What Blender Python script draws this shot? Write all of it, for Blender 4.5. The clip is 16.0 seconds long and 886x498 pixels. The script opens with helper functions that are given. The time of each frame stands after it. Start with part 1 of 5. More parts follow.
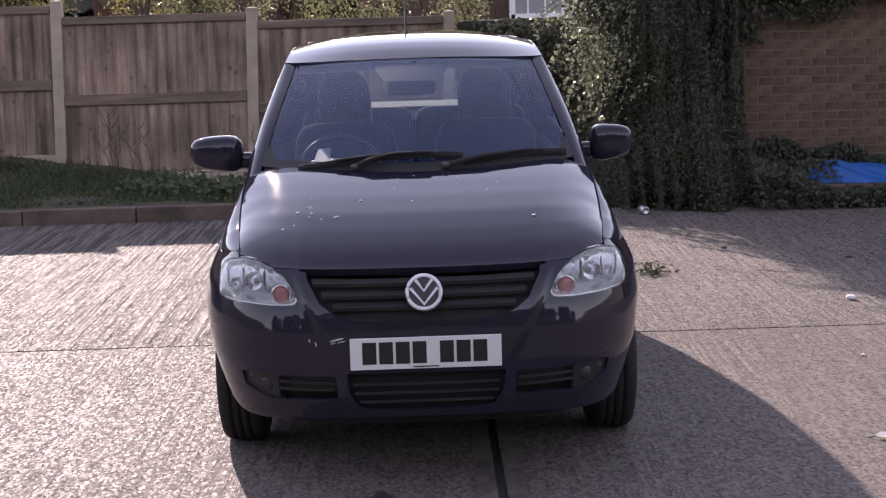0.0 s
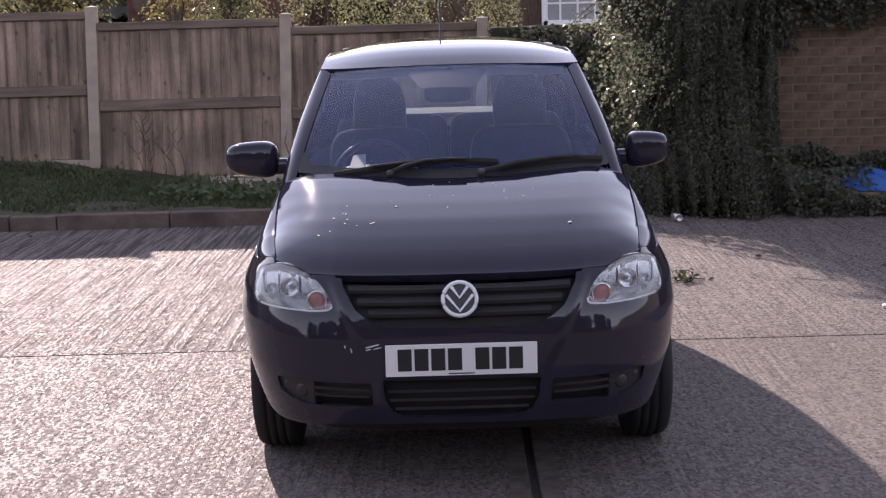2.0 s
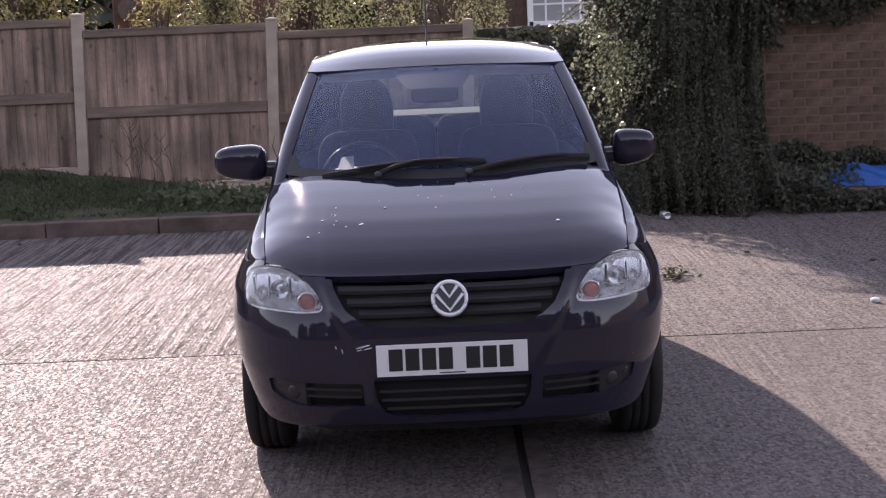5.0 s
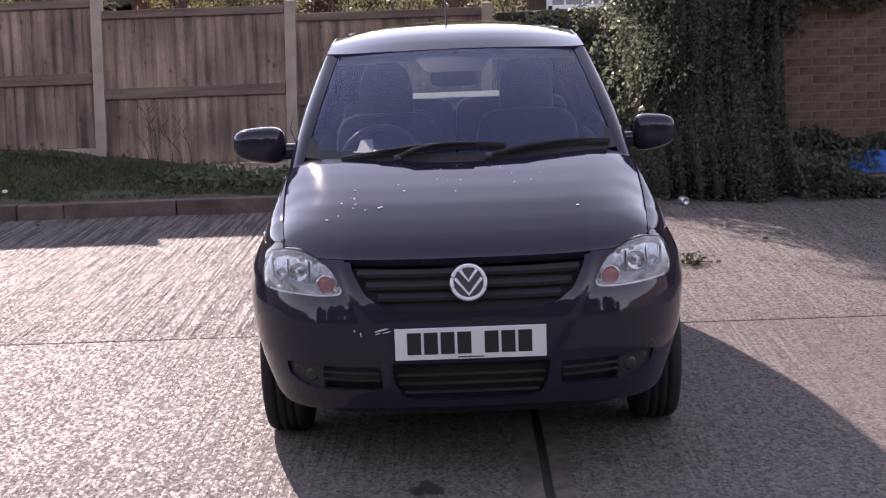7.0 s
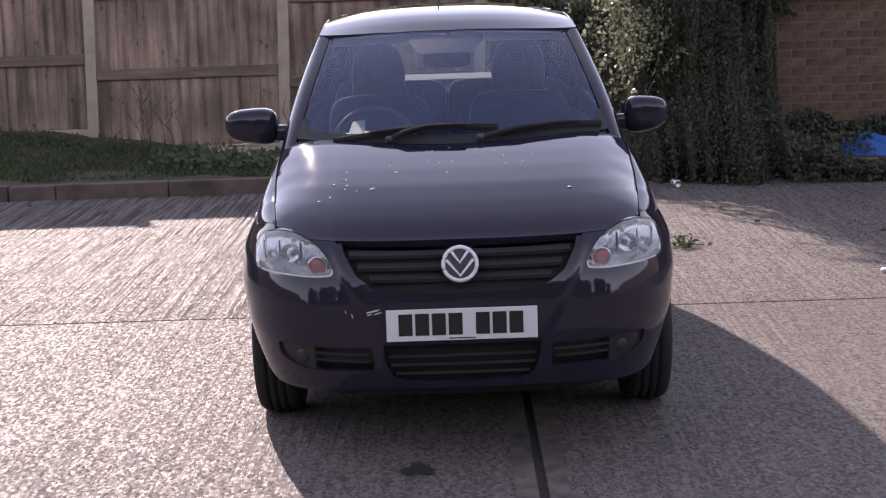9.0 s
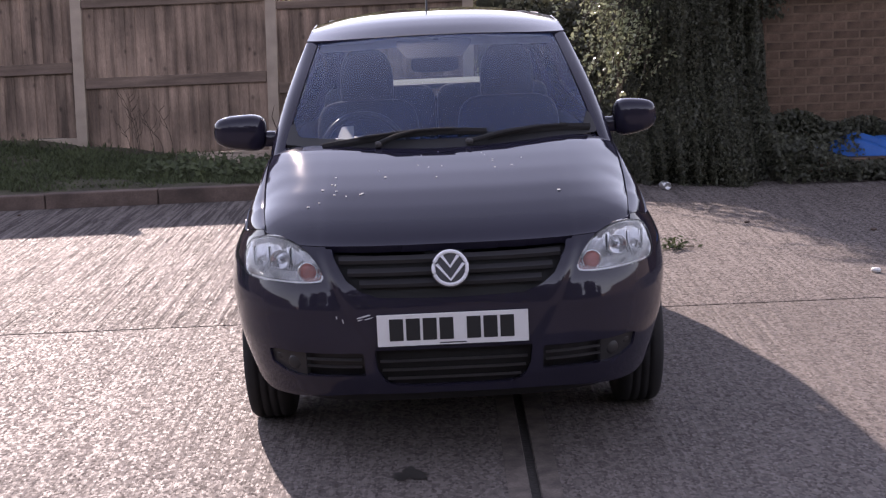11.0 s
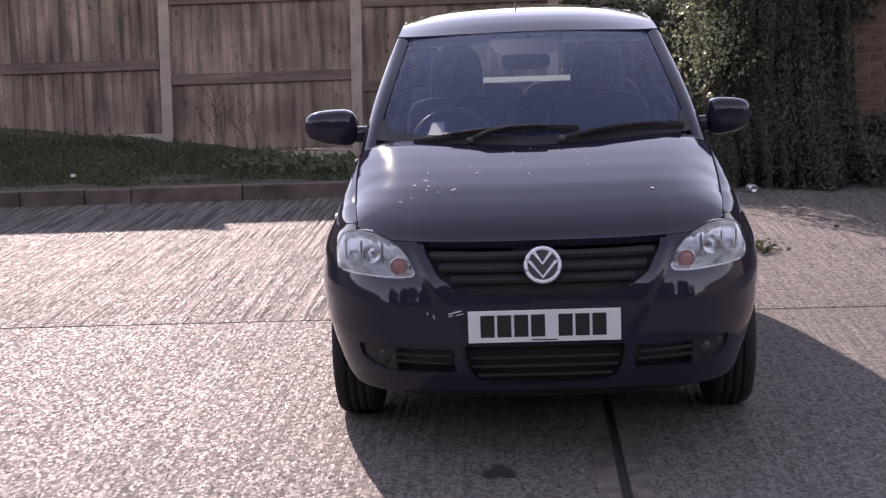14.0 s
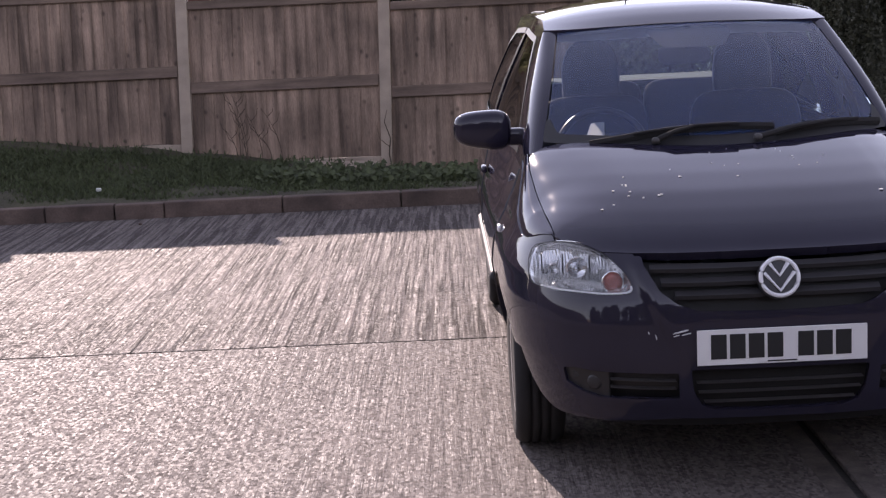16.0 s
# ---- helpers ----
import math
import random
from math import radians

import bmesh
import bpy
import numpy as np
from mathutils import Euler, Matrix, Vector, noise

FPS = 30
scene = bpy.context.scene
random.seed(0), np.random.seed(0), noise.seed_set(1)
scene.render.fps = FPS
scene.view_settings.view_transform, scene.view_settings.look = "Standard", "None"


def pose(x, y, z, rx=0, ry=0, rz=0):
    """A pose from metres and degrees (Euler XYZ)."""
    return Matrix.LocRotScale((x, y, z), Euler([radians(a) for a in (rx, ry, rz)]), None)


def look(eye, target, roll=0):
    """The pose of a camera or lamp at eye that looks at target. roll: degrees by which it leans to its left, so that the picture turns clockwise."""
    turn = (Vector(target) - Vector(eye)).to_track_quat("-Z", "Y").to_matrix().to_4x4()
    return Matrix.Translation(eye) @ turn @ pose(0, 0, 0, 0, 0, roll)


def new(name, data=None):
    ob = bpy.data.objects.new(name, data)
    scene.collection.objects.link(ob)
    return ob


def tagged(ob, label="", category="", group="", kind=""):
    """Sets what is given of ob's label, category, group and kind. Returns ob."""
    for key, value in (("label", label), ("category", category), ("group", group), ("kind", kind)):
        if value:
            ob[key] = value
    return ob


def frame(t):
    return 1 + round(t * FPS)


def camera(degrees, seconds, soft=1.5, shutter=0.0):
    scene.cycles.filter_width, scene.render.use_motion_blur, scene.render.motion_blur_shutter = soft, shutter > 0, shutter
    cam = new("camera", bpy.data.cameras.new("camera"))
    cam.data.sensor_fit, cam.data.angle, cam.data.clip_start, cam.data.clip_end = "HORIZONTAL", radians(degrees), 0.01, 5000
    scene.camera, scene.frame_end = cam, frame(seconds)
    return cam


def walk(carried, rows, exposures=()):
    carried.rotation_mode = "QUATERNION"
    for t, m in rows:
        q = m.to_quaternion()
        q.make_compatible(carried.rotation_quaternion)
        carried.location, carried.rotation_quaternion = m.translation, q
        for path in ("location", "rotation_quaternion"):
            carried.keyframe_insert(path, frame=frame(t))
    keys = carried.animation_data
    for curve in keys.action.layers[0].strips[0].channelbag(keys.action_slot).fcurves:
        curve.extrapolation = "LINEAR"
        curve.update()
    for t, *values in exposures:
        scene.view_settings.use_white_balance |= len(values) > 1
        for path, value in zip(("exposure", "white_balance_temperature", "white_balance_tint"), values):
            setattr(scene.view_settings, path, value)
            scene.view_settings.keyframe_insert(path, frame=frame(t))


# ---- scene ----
cam = camera(32.5, 16.0, 1.25)

PATH = [
    (0, (0.015, -5.099, 1.696), (0.036, -3.125, 1.372), -1.7),
    (0.5, (0.011, -5.096, 1.7), (0.024, -3.122, 1.381), -1.2),
    (1, (0.007, -5.102, 1.689), (0.029, -3.127, 1.372), -0.9),
    (1.5, (0.002, -5.101, 1.694), (0.031, -3.128, 1.366), -0.8),
    (2, (-0.006, -5.091, 1.698), (-0.024, -3.116, 1.383), -1.6),
    (2.5, (-0.007, -5.1, 1.694), (-0.035, -3.124, 1.388), -1.6),
    (3, (-0.005, -5.104, 1.693), (-0.019, -3.128, 1.388), -1.6),
    (3.5, (-0.004, -5.104, 1.696), (-0.012, -3.128, 1.391), -2.0),
    (4, (-0.003, -5.111, 1.691), (0.005, -3.134, 1.386), -2.5),
    (6.5, (-0.013, -5.104, 1.689), (-0.041, -3.132, 1.36), -2.2),
    (7, (-0.016, -5.099, 1.689), (-0.042, -3.127, 1.357), -2.1),
    (7.5, (-0.017, -5.109, 1.69), (-0.037, -3.138, 1.353), -2.3),
    (8, (-0.015, -5.102, 1.678), (-0.024, -3.133, 1.328), -1.5),
    (8.5, (-0.013, -5.105, 1.687), (-0.029, -3.137, 1.331), -1.8),
    (11, (-0.009, -5.103, 1.683), (-0.014, -3.133, 1.334), -2.5),
    (11.5, (-0.006, -5.1, 1.687), (-0.01, -3.131, 1.336), -3.0),
    (12, (-0.01, -5.106, 1.686), (-0.03, -3.136, 1.344), -2.6),
    (12.5, (-0.008, -5.097, 1.68), (-0.01, -3.127, 1.337), -2.5),
    (13, (-0.008, -5.107, 1.681), (-0.001, -3.135, 1.346), -1.9),
    (13.5, (-0.009, -5.094, 1.673), (-0.059, -3.122, 1.346), -2.1),
    (14, (-0.071, -5.08, 1.662), (-0.174, -3.112, 1.319), -2.1),
    (14.5, (-0.254, -5.029, 1.663), (-0.32, -3.055, 1.347), -2.9),
    (15, (-0.468, -4.917, 1.641), (-0.548, -2.959, 1.24), -2.2),
    (15.5, (-0.648, -4.727, 1.643), (-0.71, -2.761, 1.28), -2.0),
    (16, (-0.97, -4.542, 1.612), (-0.992, -2.57, 1.279), -2.7),
]
walk(cam, [(t, look(eye, target, roll)) for t, eye, target, roll in PATH], [(0, 1.70, 7000, 31), (13, 1.70, 7000, 31), (16, 1.54, 7000, 31)])

# ---- light ----
SUN_FROM = Vector((-0.645, 2.11, 1.0)).normalized()
world = bpy.data.worlds.new("sky")
scene.world = world
world.use_nodes = True
wt = world.node_tree
sky = wt.nodes.new("ShaderNodeTexSky")
sky.sky_type = "NISHITA"
sky.sun_disc = False
sky.air_density, sky.dust_density, sky.ozone_density = 1.0, 0.0, 1.0
sky.altitude = 600
sky.sun_elevation = math.asin(SUN_FROM.z)
sky.sun_rotation = math.atan2(SUN_FROM.x, SUN_FROM.y)
hazy = wt.nodes.new("ShaderNodeHueSaturation")
hazy.inputs["Saturation"].default_value = 0.60
wt.links.new(sky.outputs[0], hazy.inputs["Color"])
wt.links.new(hazy.outputs[0], wt.nodes["Background"].inputs[0])
wt.nodes["Background"].inputs[1].default_value = 0.118
sun = new("sun", bpy.data.lights.new("sun", "SUN"))
sun.data.energy, sun.data.angle, sun.data.color = 2.45, radians(0.6), (1.0, 0.945, 0.86)
sun.matrix_world = look(SUN_FROM * 60, (0, 0, 0))


# ---- materials ----
def mat(name, color, rough=0.6, metal=0.0, vary=0.25, scale=6.0, grain=60.0, bump=0.15, dist=0.004, coat=0.0, tint=None, spread=0.0, spec=0.5, stretch=(1, 1, 1), knots=0, patch=0.0):
    """A surface with blotches and grain at two scales, and a fine relief."""
    m = bpy.data.materials.new(name)
    m.use_nodes = True
    nt = m.node_tree
    n, l = nt.nodes, nt.links
    b = n["Principled BSDF"]
    b.inputs["Roughness"].default_value, b.inputs["Metallic"].default_value = rough, metal
    b.inputs["Coat Weight"].default_value, b.inputs["Coat Roughness"].default_value = coat, 0.04
    b.inputs["Specular IOR Level"].default_value = spec
    tc = n.new("ShaderNodeTexCoord")
    mp = n.new("ShaderNodeMapping")
    mp.inputs["Scale"].default_value = stretch
    l.new(tc.outputs["Object"], mp.inputs[0])
    big, fine = n.new("ShaderNodeTexNoise"), n.new("ShaderNodeTexNoise")
    for t, s, d in ((big, scale, 4), (fine, grain, 3)):
        t.inputs["Scale"].default_value, t.inputs["Detail"].default_value = s, d
        l.new(mp.outputs[0], t.inputs["Vector"])
    ramp = n.new("ShaderNodeMix")
    ramp.data_type = "RGBA"
    other = tint or tuple(c * (1 - 0.55 * vary) for c in color)
    lighter = tuple(min(1, c * (1 + 0.4 * vary)) for c in color)
    ramp.inputs[6].default_value, ramp.inputs[7].default_value = (*other, 1), (*lighter, 1)
    st = n.new("ShaderNodeMapRange")
    st.inputs[1].default_value, st.inputs[2].default_value = 0.3, 0.7
    l.new(big.outputs[0], st.inputs[0])
    l.new(st.outputs[0], ramp.inputs[0])
    g = n.new("ShaderNodeMapRange")
    g.inputs[3].default_value, g.inputs[4].default_value = 1 - 0.5 * vary, 1 + 0.5 * vary
    l.new(fine.outputs[0], g.inputs[0])
    hv = n.new("ShaderNodeHueSaturation")
    l.new(ramp.outputs[2], hv.inputs["Color"])
    last = g.outputs[0]
    if spread:
        oi = n.new("ShaderNodeObjectInfo")
        sp = n.new("ShaderNodeMapRange")
        sp.inputs[3].default_value, sp.inputs[4].default_value = 1 - spread, 1 + spread
        l.new(oi.outputs["Random"], sp.inputs[0])
        mu = n.new("ShaderNodeMath")
        mu.operation = "MULTIPLY"
        l.new(last, mu.inputs[0])
        l.new(sp.outputs[0], mu.inputs[1])
        last = mu.outputs[0]
    if knots:
        vo, mk, mu2 = n.new("ShaderNodeTexVoronoi"), n.new("ShaderNodeMapRange"), n.new("ShaderNodeMath")
        vo.inputs["Scale"].default_value = knots
        m2 = n.new("ShaderNodeMapping")
        m2.inputs["Scale"].default_value = (1, 1, 0.7)
        l.new(tc.outputs["Object"], m2.inputs[0])
        l.new(m2.outputs[0], vo.inputs["Vector"])
        mk.inputs[1].default_value, mk.inputs[2].default_value, mk.inputs[3].default_value = 0.04, 0.17, 0.45
        l.new(vo.outputs["Distance"], mk.inputs[0])
        mu2.operation = "MULTIPLY"
        l.new(last, mu2.inputs[0])
        l.new(mk.outputs[0], mu2.inputs[1])
        last = mu2.outputs[0]
    if patch:
        pt, pr, pm = n.new("ShaderNodeTexNoise"), n.new("ShaderNodeMapRange"), n.new("ShaderNodeMath")
        pt.inputs["Scale"].default_value, pt.inputs["Detail"].default_value = 1.7, 6
        l.new(tc.outputs["Object"], pt.inputs["Vector"])
        pr.inputs[1].default_value, pr.inputs[2].default_value, pr.inputs[3].default_value, pr.inputs[4].default_value = 0.36, 0.66, 1 - patch, 1 + patch
        l.new(pt.outputs[0], pr.inputs[0])
        pm.operation = "MULTIPLY"
        l.new(last, pm.inputs[0])
        l.new(pr.outputs[0], pm.inputs[1])
        last = pm.outputs[0]
    l.new(last, hv.inputs["Value"])
    l.new(hv.outputs[0], b.inputs["Base Color"])
    if bump:
        bp = n.new("ShaderNodeBump")
        bp.inputs["Strength"].default_value, bp.inputs["Distance"].default_value = bump, dist
        l.new(fine.outputs[0], bp.inputs["Height"])
        l.new(bp.outputs[0], b.inputs["Normal"])
    return m


def glass(name, color=(1, 1, 1), rough=0.0, ior=1.52):
    """A thin pane: clear, with a mirror gloss on it."""
    m = bpy.data.materials.new(name)
    m.use_nodes = True
    n, l = m.node_tree.nodes, m.node_tree.links
    out = n["Material Output"]
    tr, gl, mx, fr = n.new("ShaderNodeBsdfTransparent"), n.new("ShaderNodeBsdfGlossy"), n.new("ShaderNodeMixShader"), n.new("ShaderNodeFresnel")
    tr.inputs[0].default_value = (*color, 1)
    gl.inputs["Roughness"].default_value = rough
    fr.inputs[0].default_value = ior
    l.new(fr.outputs[0], mx.inputs[0])
    l.new(tr.outputs[0], mx.inputs[1])
    l.new(gl.outputs[0], mx.inputs[2])
    l.new(mx.outputs[0], out.inputs[0])
    return m


def veiled(m, share, color):
    """A thin film of scattering colour over a surface."""
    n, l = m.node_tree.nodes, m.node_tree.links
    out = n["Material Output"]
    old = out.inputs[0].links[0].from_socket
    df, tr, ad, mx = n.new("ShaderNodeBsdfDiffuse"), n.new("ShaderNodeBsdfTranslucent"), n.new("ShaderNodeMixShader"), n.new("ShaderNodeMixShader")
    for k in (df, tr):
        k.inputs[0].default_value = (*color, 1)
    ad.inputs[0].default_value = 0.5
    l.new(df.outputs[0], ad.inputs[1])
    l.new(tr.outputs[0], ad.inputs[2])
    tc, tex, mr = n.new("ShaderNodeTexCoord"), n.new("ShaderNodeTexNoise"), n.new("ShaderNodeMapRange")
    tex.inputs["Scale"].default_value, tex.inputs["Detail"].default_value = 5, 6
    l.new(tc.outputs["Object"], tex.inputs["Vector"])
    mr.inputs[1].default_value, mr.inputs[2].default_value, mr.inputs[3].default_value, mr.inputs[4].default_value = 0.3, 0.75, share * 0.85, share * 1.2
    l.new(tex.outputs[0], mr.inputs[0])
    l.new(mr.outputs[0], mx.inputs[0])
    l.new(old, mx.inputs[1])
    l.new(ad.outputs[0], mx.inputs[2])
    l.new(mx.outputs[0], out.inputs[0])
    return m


M = {
    "paint": mat("navy_paint", (0.0205, 0.0185, 0.0325), 0.6, 0.0, 0.2, 3, 900, 0.0, 0.0004, coat=1.0, spec=0.0),
    "plastic": mat("black_plastic", (0.025, 0.0235, 0.025), 0.6, 0, 0.3, 8, 700, 0.1, 0.0005),
    "trim": mat("black_trim", (0.026, 0.025, 0.026), 0.35, 0, 0.2, 8, 500, 0.05, 0.0005),
    # paler than the black plastic: light caught on slat edges is in the colour
    "slat": mat("lit_grey_plastic", (0.060, 0.055, 0.054), 0.45, 0, 0.2, 8, 500, 0.05, 0.0005),
    "rubber": mat("tyre_rubber", (0.018, 0.0165, 0.0165), 0.85, 0, 0.4, 9, 260, 0.25, 0.001),
    "alloy": mat("wheel_silver", (0.45, 0.45, 0.47), 0.35, 0.8, 0.3, 12, 300, 0.05, 0.0005),
    "chrome": mat("chrome", (0.85, 0.85, 0.87), 0.12, 1.0, 0.06, 9, 200, 0.03, 0.0003),
    "lamp_back": mat("lamp_back", (0.80, 0.80, 0.80), 0.10, 0.82, 0.25, 70, 160, 0.2, 0.002),
    "rim": mat("silver_edge", (0.85, 0.85, 0.86), 0.35, 0.1, 0.05, 9, 200, 0.0, 0.0003),
    "amber": mat("amber_lens", (0.42, 0.15, 0.13), 0.25, 0, 0.2, 60, 300, 0.3, 0.001, coat=0.6),
    "white_plate": mat("plate_white", (0.78, 0.77, 0.75), 0.4, 0, 0.08, 7, 300, 0.02, 0.0003),
    "ink": mat("plate_black", (0.016, 0.0155, 0.0155), 0.6, 0, 0.1, 9, 300, 0.02, 0.0003),
    "cloth": mat("seat_cloth", (0.020, 0.021, 0.026), 0.95, 0, 0.35, 12, 400, 0.3, 0.001),
    "dash": mat("dash_plastic", (0.036, 0.037, 0.043), 0.6, 0, 0.25, 10, 500, 0.25, 0.0008),
    "lining": mat("roof_lining", (0.30, 0.30, 0.30), 0.95, 0, 0.15, 8, 400, 0.2, 0.001),
    "pale": mat("pale_trim", (0.13, 0.155, 0.13), 0.9, 0, 0.15, 8, 300, 0.1, 0.001, spec=0.1),
    "glass": glass("window_glass", (0.80, 0.88, 0.90)),
    # dust film on the screen; its blue paints in the sky's reflection
    "screen": veiled(glass("screen_glass", (0.80, 0.88, 0.92), ior=1.52), 0.14, (0.16, 0.30, 0.78)),
    "lens": glass("lamp_lens", (0.97, 0.98, 0.98)),
    "dung": mat("bird_droppings", (0.75, 0.74, 0.70), 0.8, 0, 0.2, 80, 600, 0.2, 0.001),
    "soil": mat("dark_soil", (0.05, 0.045, 0.04), 0.9, 0, 0.5, 3, 60, 0.5, 0.01),
    "kerb": mat("kerb_concrete", (0.122, 0.086, 0.069), 0.9, 0, 0.7, 5, 90, 0.4, 0.004, spread=0.12, patch=0.25),
    "grass_soil": mat("verge_soil", (0.070, 0.066, 0.036), 0.95, 0, 0.5, 5, 90, 0.6, 0.02, tint=(0.048, 0.042, 0.027)),
    "board": mat("weathered_boards", (0.285, 0.200, 0.148), 0.85, 0, 1.1, 2.2, 46, 0.5, 0.003, spread=0.10, stretch=(6, 6, 0.5), knots=7.5, patch=0.32),
    "rail": mat("fence_rail", (0.195, 0.138, 0.105), 0.85, 0, 0.6, 3.0, 40, 0.4, 0.003, stretch=(0.6, 7, 7), patch=0.2),
    "post": mat("concrete_post", (0.43, 0.345, 0.27), 0.9, 0, 0.35, 5, 120, 0.4, 0.002),
    "brick": mat("wall_brick", (0.122, 0.077, 0.051), 0.92, 0, 0.6, 9, 110, 0.6, 0.005, spread=0.2, patch=0.2),
    "mortar": mat("mortar", (0.165, 0.112, 0.074), 0.95, 0, 0.4, 9, 140, 0.5, 0.004),
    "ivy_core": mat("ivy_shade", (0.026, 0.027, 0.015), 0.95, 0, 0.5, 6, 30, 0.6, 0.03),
    "stem": mat("stems", (0.09, 0.065, 0.045), 0.9, 0, 0.4, 8, 60, 0.4, 0.004),
    "tarp": mat("blue_tarpaulin", (0.012, 0.115, 0.40), 0.4, 0, 0.3, 8, 90, 0.3, 0.004),
    "white_frame": mat("white_frame", (0.78, 0.78, 0.77), 0.45, 0, 0.08, 5, 150, 0.05, 0.001),
    "dark_brick": mat("dark_red_brick", (0.12, 0.055, 0.042), 0.9, 0, 0.4, 8, 60, 0.4, 0.01),
    "plain_wall": mat("plain_wall", (0.30, 0.24, 0.20), 0.9, 0, 0.5, 0.5, 8, 0.4, 0.02),
    "roof_tile": mat("roof_tiles", (0.12, 0.07, 0.05), 0.85, 0, 0.4, 4, 30, 0.5, 0.02),
    "tin": mat("tin", (0.6, 0.6, 0.6), 0.3, 0.9, 0.2, 30, 200, 0.1, 0.001),
}

cloth = M["cloth"].node_tree.nodes["Principled BSDF"].inputs
cloth["Sheen Weight"].default_value, cloth["Sheen Roughness"].default_value = 0.22, 0.3
# clear lacquer
lacquer = M["paint"].node_tree.nodes["Principled BSDF"].inputs
lacquer["Coat IOR"].default_value = 1.50
lacquer["Coat Roughness"].default_value = 0.045


def concrete_mat(name, lines, stones):
    """Tamped concrete: ridges along y, exposed stones that glint, stains."""
    m = bpy.data.materials.new(name)
    m.use_nodes = True
    n, l = m.node_tree.nodes, m.node_tree.links
    b = n["Principled BSDF"]
    b.inputs["Specular IOR Level"].default_value = 0.22 if lines < 2 else 0.15
    tc = n.new("ShaderNodeTexCoord")

    def noise_of(scale, detail=3, stretch=(1, 1, 1)):
        mp, t = n.new("ShaderNodeMapping"), n.new("ShaderNodeTexNoise")
        mp.inputs["Scale"].default_value = stretch
        t.inputs["Scale"].default_value, t.inputs["Detail"].default_value = scale, detail
        l.new(tc.outputs["Object"], mp.inputs[0])
        l.new(mp.outputs[0], t.inputs["Vector"])
        return t.outputs[0]

    def calc(op, a, c, clamp=False):
        k = n.new("ShaderNodeMath")
        k.operation, k.use_clamp = op, clamp
        for i, q in enumerate((a, c)):
            if isinstance(q, (int, float)):
                k.inputs[i].default_value = q
            else:
                l.new(q, k.inputs[i])
        if op == "MULTIPLY_ADD":
            k.inputs[2].default_value = 0.56
        return k.outputs[0]
    stain, streak, fine = noise_of(0.7, 5), noise_of(30, 3, (1, 0.05, 1)), noise_of(160, 2)
    patch = noise_of(1.6, 3, (1, 0.6, 1))
    rib = calc("MULTIPLY", noise_of(21, 2, (1, 0.03, 1)), calc("MULTIPLY", calc("SUBTRACT", noise_of(2.3, 3), 0.22, True), 3.2))
    vor = n.new("ShaderNodeTexVoronoi")
    vor.inputs["Scale"].default_value = 90
    squeeze = n.new("ShaderNodeMapping")
    squeeze.inputs["Scale"].default_value = (1, 0.6, 1)
    l.new(tc.outputs["Object"], squeeze.inputs[0])
    l.new(squeeze.outputs[0], vor.inputs["Vector"])
    stone = n.new("ShaderNodeSeparateColor")
    l.new(vor.outputs["Color"], stone.inputs[0])
    ridge = calc("MULTIPLY", streak, calc("SUBTRACT", calc("MULTIPLY", patch, 2.2), 0.5, True))
    mix = n.new("ShaderNodeMix")
    mix.data_type = "RGBA"
    mix.inputs[6].default_value, mix.inputs[7].default_value = (0.064, 0.0530, 0.0470, 1), (0.228, 0.196, 0.177, 1)
    tone = calc("ADD", calc("MULTIPLY", stain, 0.45), calc("ADD", calc("ADD", calc("MULTIPLY", calc("SUBTRACT", stone.outputs[0], 0.5), stones), 0.28), calc("MULTIPLY", calc("SUBTRACT", streak, 0.5), lines)))
    if lines > 2:
        # shade in the grooves, put into the colour as long dark streaks
        groove_shade = calc("MULTIPLY", calc("SUBTRACT", 0.47, noise_of(30, 2, (1, 0.03, 1)), True), calc("MULTIPLY", calc("SUBTRACT", noise_of(1.4, 3), 0.25, True), 50.0))
        tone = calc("SUBTRACT", tone, groove_shade)
    l.new(calc("SUBTRACT", tone, 0.05, True), mix.inputs[0])
    l.new(mix.outputs[2], b.inputs["Base Color"])
    l.new(calc("MULTIPLY_ADD", stone.outputs[1], 0.42), b.inputs["Roughness"])
    h = calc("ADD", calc("MULTIPLY", ridge if lines < 2 else rib, 3.0 if lines < 2 else 4.6), calc("ADD", calc("MULTIPLY", stone.outputs[2], 1.5 if lines < 2 else 0.6), calc("MULTIPLY", fine, 0.5)))
    bp = n.new("ShaderNodeBump")
    bp.inputs["Strength"].default_value, bp.inputs["Distance"].default_value = 0.9, 0.006
    l.new(h, bp.inputs["Height"])
    l.new(bp.outputs[0], b.inputs["Normal"])
    return m


M["concrete"] = concrete_mat("exposed_concrete", 0.5, 0.75)
M["ridged"] = concrete_mat("ridged_concrete", 2.4, 0.4)
M["brushed"] = concrete_mat("brushed_concrete", 1.3, 1.1)
M["oil"] = mat("oil_film", (0.045, 0.04, 0.036), 0.55, 0, 0.5, 14, 90, 0.2, 0.002)
M["scuff"] = mat("bare_scrape", (0.55, 0.55, 0.56), 0.5, 0, 0.3, 90, 300, 0.2, 0.001)
M["paper"] = veiled(mat("white_paper", (0.8, 0.8, 0.78), 0.8, 0, 0.05, 8, 90, 0.05, 0.001), 0.6, (0.85, 0.85, 0.82))

# ---- mesh helpers ----
def mesh_object(name, bm, material, parent=None, label="", smooth=False):
    me = bpy.data.meshes.new(name)
    if smooth:
        for f in bm.faces:
            f.smooth = True
    bm.to_mesh(me)
    bm.free()
    me.materials.append(M[material])
    ob = new(name, me)
    if parent is not None:
        ob.parent = parent
    if label:
        ob["label"] = label
    return ob


def part(name, bm, material, parent, label="", smooth=False):
    return mesh_object(name, bm, material, parent, label, smooth)


